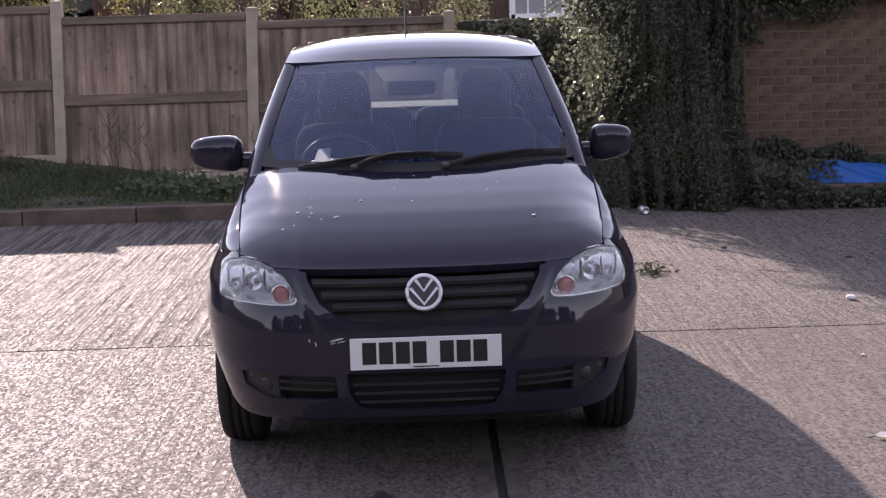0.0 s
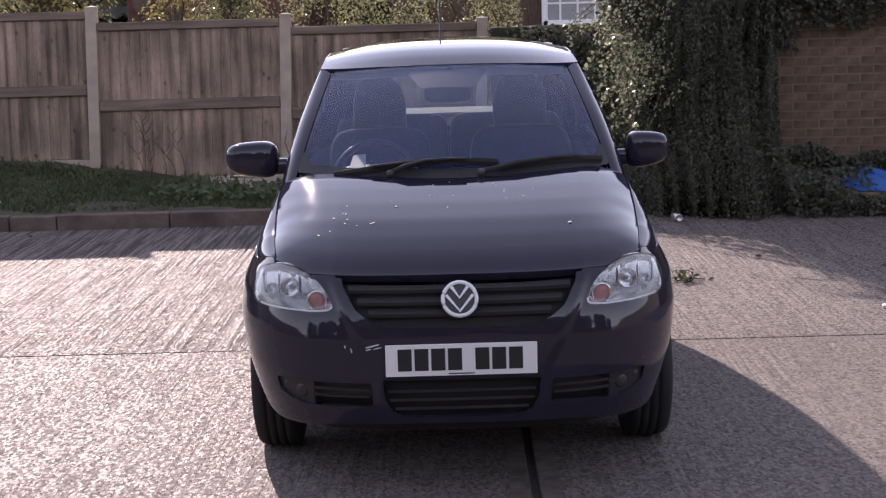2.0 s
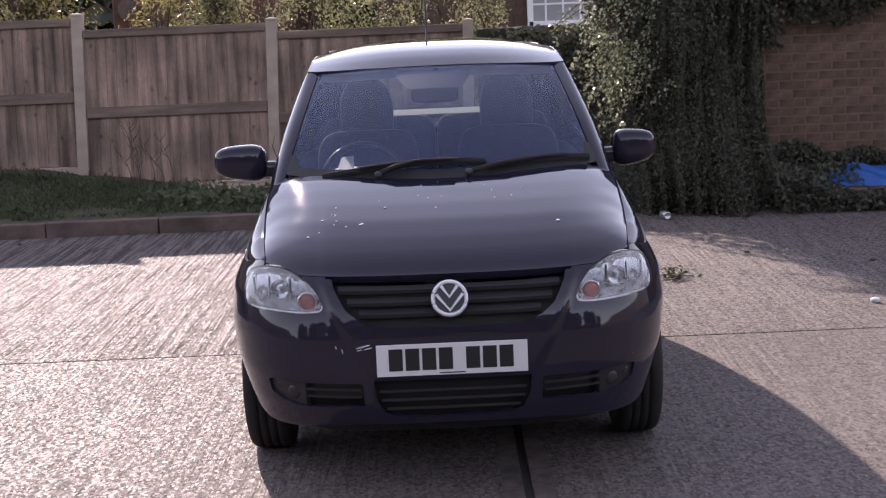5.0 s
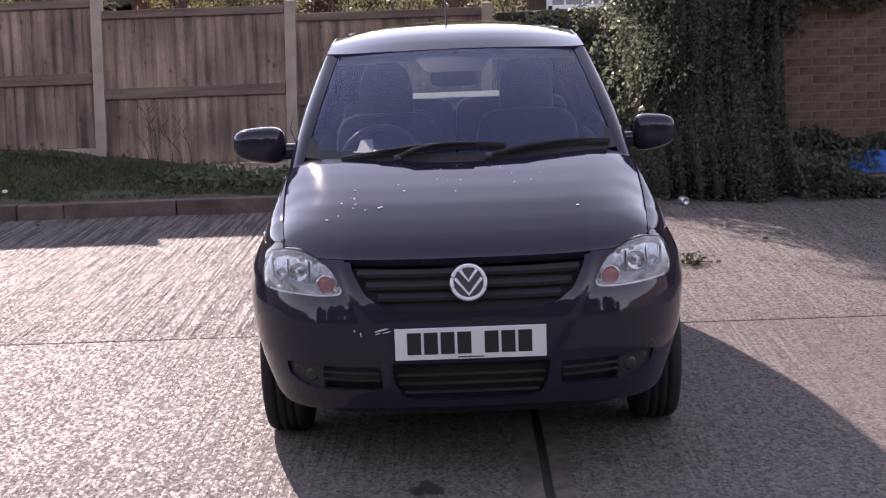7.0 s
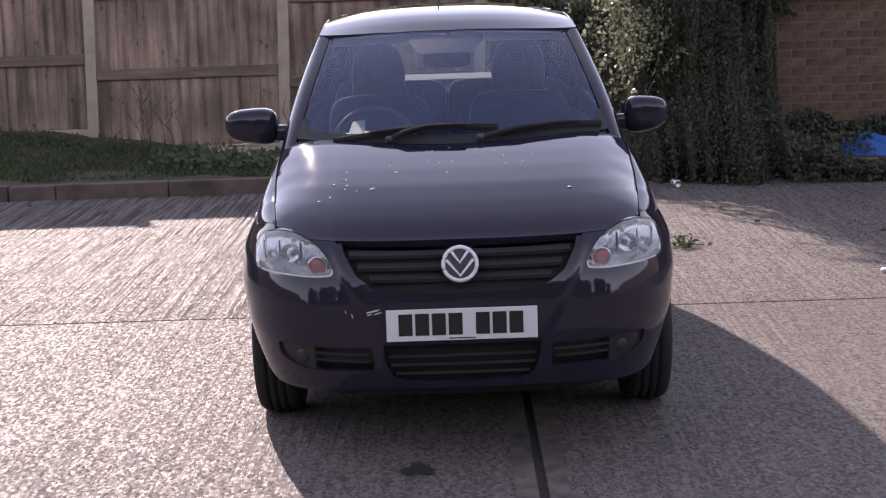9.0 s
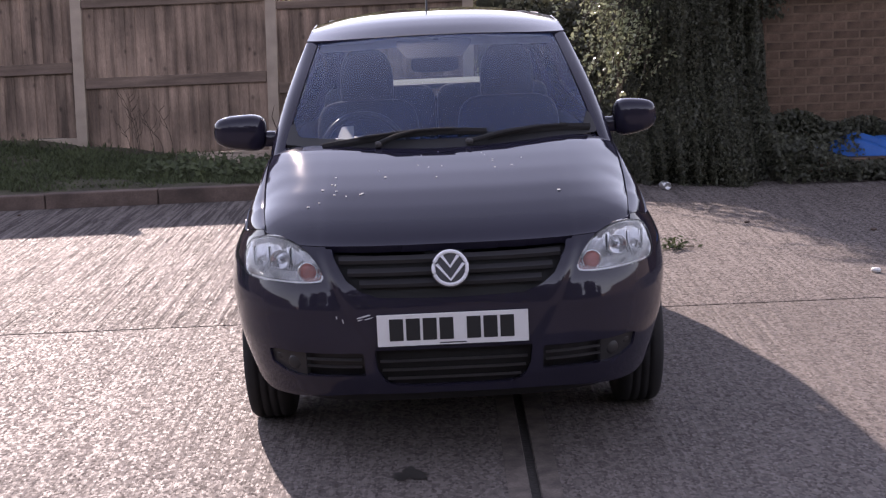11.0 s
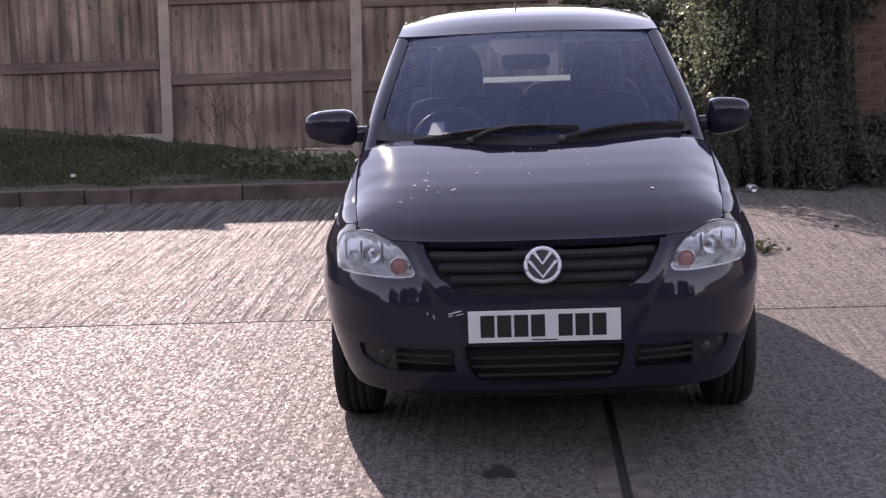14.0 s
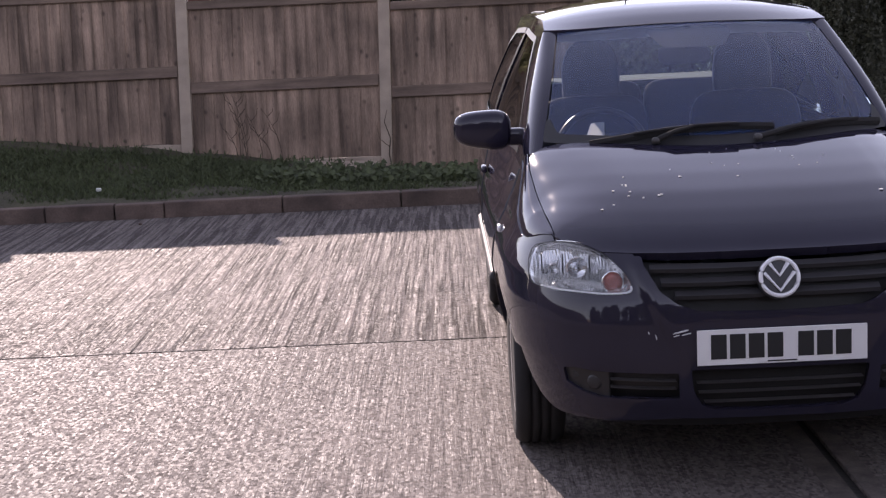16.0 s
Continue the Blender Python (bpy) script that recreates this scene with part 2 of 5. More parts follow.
def thing(name, label, category, at=(0, 0, 0), group="", kind=""):
    ob = new(name)
    ob.location = at
    return tagged(ob, label, category, group, kind)


def box(x0, y0, z0, x1, y1, z1, bevel=0.0, seg=2, bm=None):
    bm = bm or bmesh.new()
    r = bmesh.ops.create_cube(bm, size=1, matrix=Matrix.LocRotScale(((x0 + x1) / 2, (y0 + y1) / 2, (z0 + z1) / 2), None, (x1 - x0, y1 - y0, z1 - z0)))
    if bevel:
        ed = list({e for v in r["verts"] for e in v.link_edges})
        bmesh.ops.bevel(bm, geom=ed, offset=bevel, segments=seg, affect="EDGES", profile=0.6)
    return bm


def tube(points, radius, sides=8, bm=None, closed=False, flat=1.0):
    """A rod of round section along points; radius may be a list."""
    bm = bm or bmesh.new()
    pts = [Vector(p) for p in points]
    rad = radius if isinstance(radius, (list, tuple)) else [radius] * len(pts)
    rings, n = [], len(pts)
    for i, p in enumerate(pts):
        a, b = (pts[i - 1], pts[(i + 1) % n]) if closed else (pts[max(i - 1, 0)], pts[min(i + 1, n - 1)])
        d = (b - a).normalized()
        ref = Vector((0, 0, 1)) if abs(d.z) < 0.9 else Vector((0, 1, 0))
        u = d.cross(ref).normalized()
        w = u.cross(d)
        rings.append([bm.verts.new(p + rad[i] * (math.cos(k * math.tau / sides) * u + flat * math.sin(k * math.tau / sides) * w)) for k in range(sides)])
    last = n if closed else n - 1
    for i in range(last):
        r0, r1 = rings[i], rings[(i + 1) % n]
        for k in range(sides):
            bm.faces.new((r0[k], r0[(k + 1) % sides], r1[(k + 1) % sides], r1[k]))
    if not closed:
        bm.faces.new(rings[0][::-1])
        bm.faces.new(rings[-1])
    bmesh.ops.recalc_face_normals(bm, faces=bm.faces)
    return bm


def lathe(profile, axis_pose, seg=24, bm=None):
    """A body of revolution: profile of (radius, height), turned about the pose's z."""
    bm = bm or bmesh.new()
    rings = []
    for r, h in profile:
        rings.append([bm.verts.new(axis_pose @ Vector((r * math.cos(k * math.tau / seg), r * math.sin(k * math.tau / seg), h))) for k in range(seg)])
    for a, b in zip(rings, rings[1:]):
        for k in range(seg):
            bm.faces.new((a[k], a[(k + 1) % seg], b[(k + 1) % seg], b[k]))
    bm.faces.new(rings[0][::-1])
    bm.faces.new(rings[-1])
    bmesh.ops.remove_doubles(bm, verts=bm.verts, dist=1e-6)
    bmesh.ops.recalc_face_normals(bm, faces=bm.faces)
    return bm


def poly_field(outline, round_by=0.0):
    """A signed distance to an outline in two axes: below zero inside."""
    pts = np.array(outline, float)

    def field(u, v):
        p = np.stack([u, v], -1)
        best = np.full(u.shape, 1e9)
        inside = np.zeros(u.shape, bool)
        for a, b in zip(pts, np.roll(pts, -1, 0)):
            ab = b - a
            k = np.clip(((p - a) @ ab) / (ab @ ab), 0, 1)
            best = np.minimum(best, np.linalg.norm(p - a - k[..., None] * ab, axis=-1))
            cross = ((a[1] > v) != (b[1] > v)) & (u < (b[0] - a[0]) * (v - a[1]) / (b[1] - a[1] + 1e-12) + a[0])
            inside ^= cross
        return np.where(inside, -best, best) - round_by
    return field


def cut_sheet(P, F, thick=0.0, bm=None, flip=False):
    """The part of the grid of points P (rows, columns, 3) where the field F is above zero, trimmed exactly along its edge."""
    bm = bm or bmesh.new()
    made = {}
    nr, nc = F.shape

    def corner(i, j):
        if (i, j) not in made:
            made[i, j] = bm.verts.new(P[i, j])
        return made[i, j]

    def crossing(a, b):
        key = (min(a, b), max(a, b))
        if key not in made:
            fa, fb = F[a], F[b]
            k = fa / (fa - fb)
            made[key] = bm.verts.new(P[a] + k * (P[b] - P[a]))
        return made[key]
    on = F > 0
    cells = np.argwhere(on[:-1, :-1] | on[1:, :-1] | on[:-1, 1:] | on[1:, 1:])
    for i, j in cells.tolist():
        ring = [(i, j), (i, j + 1), (i + 1, j + 1), (i + 1, j)]
        face = []
        for a, b in zip(ring, ring[1:] + ring[:1]):
            if on[a]:
                face.append(corner(*a))
            if on[a] != on[b]:
                face.append(crossing(a, b))
        face = list(dict.fromkeys(face))
        if len(face) > 2:
            bm.faces.new(face[::-1] if flip else face)
    if thick:
        for f in bm.faces:
            f.smooth = True
        bm.normal_update()
        edge = [e for e in bm.edges if e.is_boundary]
        for e in edge:
            e.smooth = False
        ring = bmesh.ops.extrude_edge_only(bm, edges=edge)["geom"]
        normals = {}
        for e in edge:
            for v in e.verts:
                normals[v] = v.normal.copy()
        for e in edge:
            for v in e.verts:
                for e2 in v.link_edges:
                    o = e2.other_vert(v)
                    if o not in normals and (o.co - v.co).length < 1e-7:
                        o.co = v.co - normals[v] * thick
                        normals[o] = normals[v]
    return bm


def leaf_mat(name, dark, light, gloss=0.4, glow=0.35):
    """Leaves that differ one by one, let light through and shine a little."""
    m = bpy.data.materials.new(name)
    m.use_nodes = True
    n, l = m.node_tree.nodes, m.node_tree.links
    b, out = n["Principled BSDF"], n["Material Output"]
    geo = n.new("ShaderNodeNewGeometry")
    tc, tex = n.new("ShaderNodeTexCoord"), n.new("ShaderNodeTexNoise")
    tex.inputs["Scale"].default_value = 2.2
    l.new(tc.outputs["Object"], tex.inputs["Vector"])
    add = n.new("ShaderNodeMath")
    add.operation = "MULTIPLY_ADD"
    add.inputs[1].default_value, add.inputs[2].default_value = 0.7, -0.1
    l.new(geo.outputs["Random Per Island"], add.inputs[0])
    add2 = n.new("ShaderNodeMath")
    add2.use_clamp = True
    l.new(add.outputs[0], add2.inputs[0])
    sc = n.new("ShaderNodeMath")
    sc.operation = "MULTIPLY"
    sc.inputs[1].default_value = 0.5
    l.new(tex.outputs[0], sc.inputs[0])
    l.new(sc.outputs[0], add2.inputs[1])
    mix = n.new("ShaderNodeMix")
    mix.data_type = "RGBA"
    mix.inputs[6].default_value, mix.inputs[7].default_value = (*dark, 1), (*light, 1)
    l.new(add2.outputs[0], mix.inputs[0])
    l.new(mix.outputs[2], b.inputs["Base Color"])
    b.inputs["Roughness"].default_value = gloss
    tr, ms = n.new("ShaderNodeBsdfTranslucent"), n.new("ShaderNodeMixShader")
    l.new(mix.outputs[2], tr.inputs[0])
    ms.inputs[0].default_value = glow
    l.new(b.outputs[0], ms.inputs[1])
    l.new(tr.outputs[0], ms.inputs[2])
    l.new(ms.outputs[0], out.inputs[0])
    return m


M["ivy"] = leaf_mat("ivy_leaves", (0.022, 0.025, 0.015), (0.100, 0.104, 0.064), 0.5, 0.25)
# paler copy of the ivy leaves, with sunlight put into the colour
M["fringe"] = leaf_mat("sunlit_ivy", (0.06, 0.068, 0.036), (0.46, 0.50, 0.31), 0.14, 0.40)
M["hedge"] = leaf_mat("hedge_leaves", (0.075, 0.085, 0.035), (0.40, 0.39, 0.20), 0.4, 0.45)
M["gold"] = leaf_mat("yellow_leaves", (0.10, 0.10, 0.035), (0.40, 0.34, 0.13), 0.4, 0.4)
M["grass"] = leaf_mat("grass_blades", (0.042, 0.054, 0.026), (0.118, 0.145, 0.064), 0.8, 0.25)


def smoothed(table, width=0.03):
    """A smooth curve through a short table of (at, value)."""
    xs, ys = [a for a, b in table], [b for a, b in table]
    g = np.linspace(xs[0] - 0.5, xs[-1] + 0.5, 2400)
    v = np.interp(g, xs, ys)
    k = max(1, int(width / (g[1] - g[0])))
    ker = np.hanning(2 * k + 1)
    v = np.convolve(np.pad(v, k, mode="edge"), ker / ker.sum(), "valid")
    return lambda a: np.interp(a, g, v)


def step(a, b, x):
    t = np.clip((np.asarray(x, float) - a) / (b - a), 0, 1)
    return t * t * (3 - 2 * t)


def pillow(cx, cy, cz, sx, sy, sz, n=0.5, m=0.5, seg=28, bm=None, tilt=None):
    """A rounded block (super-ellipsoid); n and m near 0.3 are boxy, near 1 round."""
    bm = bm or bmesh.new()
    c = lambda a, e: math.copysign(abs(math.cos(a)) ** e, math.cos(a))
    s = lambda a, e: math.copysign(abs(math.sin(a)) ** e, math.sin(a))
    tm = Matrix.Translation((cx, cy, cz)) @ (tilt or Matrix())
    rows = []
    half = seg // 2
    for i in range(half + 1):
        p = -math.pi / 2 + math.pi * i / half
        rows.append([bm.verts.new(tm @ Vector((sx * c(p, n) * c(q, m), sy * c(p, n) * s(q, m), sz * s(p, n)))) for q in (math.tau * k / seg for k in range(seg))])
    for a, b in zip(rows, rows[1:]):
        for k in range(seg):
            bm.faces.new((a[k], a[(k + 1) % seg], b[(k + 1) % seg], b[k]))
    bmesh.ops.remove_doubles(bm, verts=bm.verts, dist=1e-5)
    return bm


# ---- ground ----
ground = tagged(mesh_object("ground", box(-400, -400, -0.4, 400, 400, -0.030), "soil"), "dark packed earth under the concrete yard", "ground", kind="structure")
pavement = thing("pavement", "pale brushed concrete yard slabs with open joints", "pavement", kind="structure")


def slab(x0, y0, x1, y1, material):
    return part("concrete_slab", box(x0, y0, -0.16, x1, y1, 0.0, 0.006, 2), material, pavement)


for xs in ((-42.0, 0.236), (0.268, 42.0)):
    slab(xs[0], -22.0, xs[1], 2.438, "concrete")
    slab(xs[0], 2.452, xs[1], 7.03, "ridged" if xs[0] < 0 else "brushed")

# tooled edges on both sides of the joint
M["tooled"] = mat("tooled_concrete", (0.128, 0.105, 0.090), 0.8, 0, 0.9, 12, 140, 0.3, 0.002, patch=0.25)
for xa, xb, lip in ((0.160, 0.233, 0.150), (0.271, 0.340, 0.340)):
    part("tooled_edge", box(xa, -21.9, -0.02, xb, 2.43, 0.0025, 0.001, 1), "tooled", pavement)

tagged(mesh_object("joint_filler", box(0.23, -22, -0.1, 0.275, 7.03, -0.011), "soil"), "dark dirt filling the slab joint", "joint", kind="structure")

# ---- car ----
car = thing("car", "dark navy blue small hatchback parked on concrete", "car")
car.rotation_euler.z = radians(0.6)
Y_SIDE = 0.95
boxy = smoothed([(0.2, 3.25), (0.5, 3.25), (0.66, 3.1), (1.0, 3.1)], 0.05)
front_y0 = smoothed([(0.18, 0.10), (0.25, 0.045), (0.33, 0.016), (0.45, 0.004), (0.56, 0.006), (0.60, 0.0095), (0.64, 0.016), (0.68, 0.029), (0.74, 0.056), (0.79, 0.085), (0.95, 0.16)])
half_w = smoothed([(0.18, 0.75), (0.28, 0.775), (0.45, 0.818), (0.60, 0.836), (0.70, 0.822), (0.75, 0.800), (0.79, 0.777), (0.83, 0.763), (0.87, 0.742), (0.91, 0.728), (0.95, 0.714), (1.02, 0.697)])
shoulder = smoothed([(0.0, 0.765), (0.12, 0.775), (0.25, 0.799), (0.38, 0.828), (0.5, 0.858), (0.75, 0.924), (0.9, 0.966), (1.04, 1.006), (1.15, 1.014), (1.3, 1.007), (2.0, 0.99), (3.2, 1.0), (3.83, 1.0)], 0.10)


prow_edge = smoothed([(0.40, 0.285), (0.46, 0.292), (0.535, 0.338), (0.62, 0.385), (0.71, 0.430), (0.78, 0.455)], 0.04)
PROW = 0.010


def prow(x, z):
    """How far the middle of the nose stands proud of its flanks."""
    return PROW * step(0.020, -0.020, np.abs(x) - prow_edge(z)) * step(0.36, 0.47, z) * step(0.80, 0.74, z)


def shelf(x, z):
    """A soft fold across the bumper under the lamps."""
    return 0.003 * np.exp(-((z - 0.585 + 0.03 * np.abs(x)) / 0.022) ** 2) * step(0.34, 0.44, np.abs(x))


def nose_y(x, z, inset=0.0):
    """How far back the front of the body lies at x and z."""
    f, w, p = front_y0(z) + inset, half_w(z) - inset, boxy(z)
    k = np.clip(1 - np.clip(np.abs(x) / w, 0, 0.9999) ** p, 0, 1) ** (1 / p)
    return Y_SIDE - (Y_SIDE - f) * k - (prow(x, z) + shelf(x, z)) * step(0, 0.5, k)


bonnet_edge = smoothed([(0.2, 0.630), (0.3, 0.655), (0.5, 0.676), (0.7, 0.691), (0.9, 0.698), (1.1, 0.690), (1.3, 0.672)], 0.06)
crease = smoothed([(0.1, 0.48), (0.3, 0.525), (0.6, 0.586), (0.9, 0.64), (1.05, 0.662), (1.3, 0.67)], 0.1)
wing_drop = lambda y: 0.075 * step(0.32, 0.55, y) * step(1.42, 0.75, y)


def side_x(y, z, inset=0.0):
    """The half width of the body at y and z."""
    f, w, p = front_y0(z) + inset, half_w(z) - inset, boxy(z)
    k = np.clip((Y_SIDE - y) / (Y_SIDE - f), 0, 1)
    x = w * (1 - k ** p) ** (1 / p) + 0.066 * step(1.5, 2.3, y) * step(0.62, 0.95, z)
    kr = np.clip((y - 3.1) / (3.80 - 3.1), 0, 1)
    return x * (1 - kr ** 3.2) ** (1 / 3.2)


def tub_points(inset=0.0, n_front=150, n_side=150, z0=0.16, z1=1.03, rows=140):
    """The belt of the body, from the tail round the nose and back, as a grid."""
    ph = np.linspace(0, math.pi / 2, n_front)[None]
    zs = np.linspace(z0, z1, rows)
    f, w, e = front_y0(zs) + inset, half_w(zs) - inset, (2 / boxy(zs))[:, None]
    xf = w[:, None] * np.sin(ph) ** e
    ke = np.clip(np.cos(ph), 0, 1) ** e
    yf = Y_SIDE - (Y_SIDE - f)[:, None] * ke - (prow(xf, zs[:, None]) + shelf(xf, zs[:, None])) * step(0, 0.5, ke)
    ys = np.concatenate([np.linspace(Y_SIDE, 3.2, n_side // 2)[1:], 3.8 - 0.6 * np.cos(np.linspace(0, math.pi / 2, n_side // 2))[1:] ** 1.3])
    yg = np.repeat(ys[None], rows, 0)
    xg = side_x(yg, zs[:, None], inset)
    x, y = np.concatenate([xf, xg], 1), np.concatenate([yf, yg], 1)
    z = np.repeat(zs[:, None], x.shape[1], 1)
    right = np.stack([x, y, z], -1)
    left = right[:, :0:-1] * np.array([-1, 1, 1])
    return np.concatenate([left, right], 1)


LAMP = [(0.442, 0.674), (0.461, 0.718), (0.505, 0.766), (0.575, 0.794), (0.648, 0.799), (0.716, 0.776), (0.737, 0.73), (0.740, 0.676), (0.70, 0.669), (0.60, 0.668), (0.507, 0.667)]
def rounded(pts, times=2):
    """Corner cutting: the same outline with eased corners."""
    for _ in range(times):
        pts = [q for a, b in zip(pts, pts[1:] + pts[:1]) for q in ((a[0] * 0.8 + b[0] * 0.2, a[1] * 0.8 + b[1] * 0.2), (a[0] * 0.2 + b[0] * 0.8, a[1] * 0.2 + b[1] * 0.8))]
    return pts


LAMP = rounded(LAMP)
GRILLE = [(-0.40, 0.80), (0.40, 0.80), (0.392, 0.755), (0.352, 0.683), (0.305, 0.648), (0.25, 0.628), (0.0, 0.622), (-0.25, 0.628), (-0.305, 0.648), (-0.352, 0.683), (-0.392, 0.755)]
INTAKE = [(-0.266, 0.424), (0.266, 0.424), (0.258, 0.36), (0.236, 0.320), (0.198, 0.304), (0.10, 0.299), (-0.10, 0.299), (-0.198, 0.304), (-0.236, 0.320), (-0.258, 0.36)]
DUCT = [(0.318, 0.414), (0.552, 0.412), (0.62, 0.416), (0.648, 0.412), (0.640, 0.372), (0.60, 0.350), (0.548, 0.336), (0.314, 0.342)]
lamp_f, grille_f, intake_f, duct_f = (poly_field(o, r) for o, r in ((LAMP, 0.008), (GRILLE, 0.012), (INTAKE, 0.008), (DUCT, 0.006)))
AXLES = (0.79, 3.255)
WHEEL_R = 0.292


def arch_field(y, z, r=0.318):
    return np.minimum.reduce([np.hypot(y - a, (z - WHEEL_R) * 0.97) - r for a in AXLES])


# near-black sheet inside the body, so openings show painted dark depth
T2 = tub_points(0.055, 70, 60, 0.22, 0.93, 40)
F2 = np.minimum(np.where(np.abs(T2[..., 0]) > 0.4, arch_field(T2[..., 1], T2[..., 2], 0.30), 1.0), shoulder(T2[..., 1]) - 0.03 - T2[..., 2])
F2 = np.minimum(F2, np.where(T2[..., 1] < 0.75, lamp_f(np.abs(T2[..., 0]), T2[..., 2]) - 0.012, 1.0))
part("inner_liner", cut_sheet(T2, F2), "ink", car, smooth=True)
# wheel housings and floor
bm = bmesh.new()
box(-0.60, 0.35, 0.22, 0.60, 3.7, 0.27, 0, 1, bm)
for ya in AXLES:
    for s in (-1, 1):
        ring = [(s * 0.50, ya + 0.34 * math.cos(a), WHEEL_R + 0.34 * math.sin(a)) for a in np.linspace(-0.15, math.pi + 0.15, 24)]
        out = [(s * 0.70, y, z) for _, y, z in ring]
        va, vb = [bm.verts.new(p) for p in ring], [bm.verts.new(p) for p in out]
        for i in range(23):
            bm.faces.new((va[i], va[i + 1], vb[i + 1], vb[i]))
        bm.faces.new(va)
part("underbody", bm, "plastic", car)

# bonnet
lead = lambda x: nose_y(x, 0.776)
rise = smoothed([(0, 0.776), (0.02, 0.796), (0.05, 0.821), (0.1, 0.851), (0.18, 0.886), (0.3, 0.928), (0.45, 0.970), (0.6, 1.006), (0.72, 1.032), (0.9, 1.060), (1.1, 1.085)], 0.05)


def bonnet_z(x, y):
    ax = np.abs(x)
    edge = bonnet_edge(y)
    raw = lambda q: rise(y - lead(q)) + 0.008 * step(0.12, -0.12, q - (0.44 + 0.13 * y)) * step(0.0, 0.35, y - lead(q))
    flank = step(-0.06, 0.30, y - lead(edge))
    inner = crease(y) - 0.16
    out = np.clip((ax - inner) / (edge - inner), 0, 1.1)
    drop = np.maximum(raw(edge) - shoulder(y), 0) * flank
    return raw(ax) - drop * out ** 2.2


T = tub_points()
tx, ty, tz = np.abs(T[..., 0]), T[..., 1], T[..., 2]
at_front = ty < 0.75
far = np.full(tx.shape, 1.0)
holes = np.minimum.reduce([np.where(at_front, f(tx, tz), far) for f in (lamp_f, intake_f, duct_f)] + [np.where(at_front, grille_f(tx, tz), far)])
sill = tz - (0.266 - 0.022 * step(0.3, 0.6, tx) + 0.19 * np.clip((tx - 0.62) / 0.155, 0, 1) ** 3 * step(0.9, 0.6, ty) - 0.085 * step(0.95, 1.25, ty))
arch = np.where(tx > 0.45, arch_field(ty, tz), far)
F = np.minimum.reduce([holes, sill, arch, np.where((ty < 0.55) & (tx < bonnet_edge(ty) + 0.003), bonnet_z(tx, ty) - 0.003, shoulder(ty) - wing_drop(ty)) - tz, np.where((ty < 0.5) & (tx < 0.43), 0.776 - tz, far)])
body = part("body", cut_sheet(T, F, 0.018), "paint", car, smooth=True)

cowl_y = lambda x: 0.790 + 0.285 * (np.abs(x) / 0.66) ** 2
gx, gy = np.meshgrid(np.linspace(-0.76, 0.76, 190), np.linspace(0.04, 1.22, 150))
fb = np.minimum.reduce([gy - lead(gx) - 0.004, bonnet_edge(gy) - np.abs(gx) - 0.0018, cowl_y(gx) - gy])
fb = np.minimum(fb, np.where(gy < 0.7, lamp_f(np.abs(gx), bonnet_z(gx, gy)) + 0.0, 1.0) - 0.002)
bonnet = part("bonnet", cut_sheet(np.stack([gx, gy, bonnet_z(gx, gy)], -1), fb, 0.03), "paint", car, smooth=True)
for s in (-1, 1):
    wy, wk = np.meshgrid(np.linspace(0.30, 1.36, 110), np.linspace(0, 1, 16))
    late = step(1.10, 1.34, wy)
    z0, z2 = shoulder(wy) - wing_drop(wy), np.minimum(bonnet_z(bonnet_edge(wy), wy), shoulder(wy) + 0.004) * (1 - late) + shoulder(wy) * late
    x0, x2 = side_x(wy, z0), bonnet_edge(wy)
    x1 = x0 - 0.22 * (x0 - x2)
    z1 = z2 - 0.17 * (x1 - x2)
    px = (1 - wk) ** 2 * x0 + 2 * wk * (1 - wk) * x1 + wk ** 2 * x2
    pz = (1 - wk) ** 2 * z0 + 2 * wk * (1 - wk) * z1 + wk ** 2 * z2
    fw = np.minimum(np.where(wy < 0.7, lamp_f(px, pz) - 0.002, 1.0), wy - 0.305)
    part("wing_top", cut_sheet(np.stack([s * px, wy, pz], -1), fw, 0.005, flip=s > 0), "paint", car, smooth=True)
# bird droppings
rnd = random.Random(4)


spots = [(rnd.gauss(-0.42, 0.07), rnd.gauss(0.44, 0.08), rnd.uniform(0.003, 0.006)) for _ in range(12)] + [(rnd.gauss(0.08, 0.16), rnd.gauss(0.62, 0.07), rnd.uniform(0.002, 0.004)) for _ in range(14)] + [(0.41, 0.36, 0.008), (-0.22, 0.5, 0.006)]
for x, y, r in spots:
    z = float(bonnet_z(np.array(x), np.array(y)))
    part("bird_dropping", pillow(x, y, z, r, r * 1.3, 0.002, 0.8, 1, 10), "dung", bonnet, "dried white bird dropping", True)

# windscreen, roof, cabin sides
def screen(u, v, out=0.0):
    x = u * (0.666 + (0.548 - 0.666) * v - 0.004 * np.sin(math.pi * v))
    y = 0.800 + (1.585 - 0.800) * v + (0.290 - 0.175 * v) * u * u - 0.03 * np.sin(math.pi * v)
    z = 1.036 + (1.449 - 1.036) * v + (0.012 - 0.034 * v) * u * u + 0.016 * np.sin(math.pi * v)
    return np.stack([x, y - out * 0.6, z + out * 0.8], -1)


uu, vv = np.meshgrid(np.linspace(-1, 1, 90), np.linspace(0, 1, 50))
GLASS_U = 0.952
edge_in = np.minimum.reduce([(GLASS_U - np.abs(uu)) * 0.62, vv * 0.7, (1 - vv) * 0.7])
S = screen(uu, vv)
wind = part("windscreen", cut_sheet(S, edge_in - 0.006, 0.005), "screen", car, "clear raked windscreen with dust and painted blue sky veil", True)
wind.visible_shadow = False
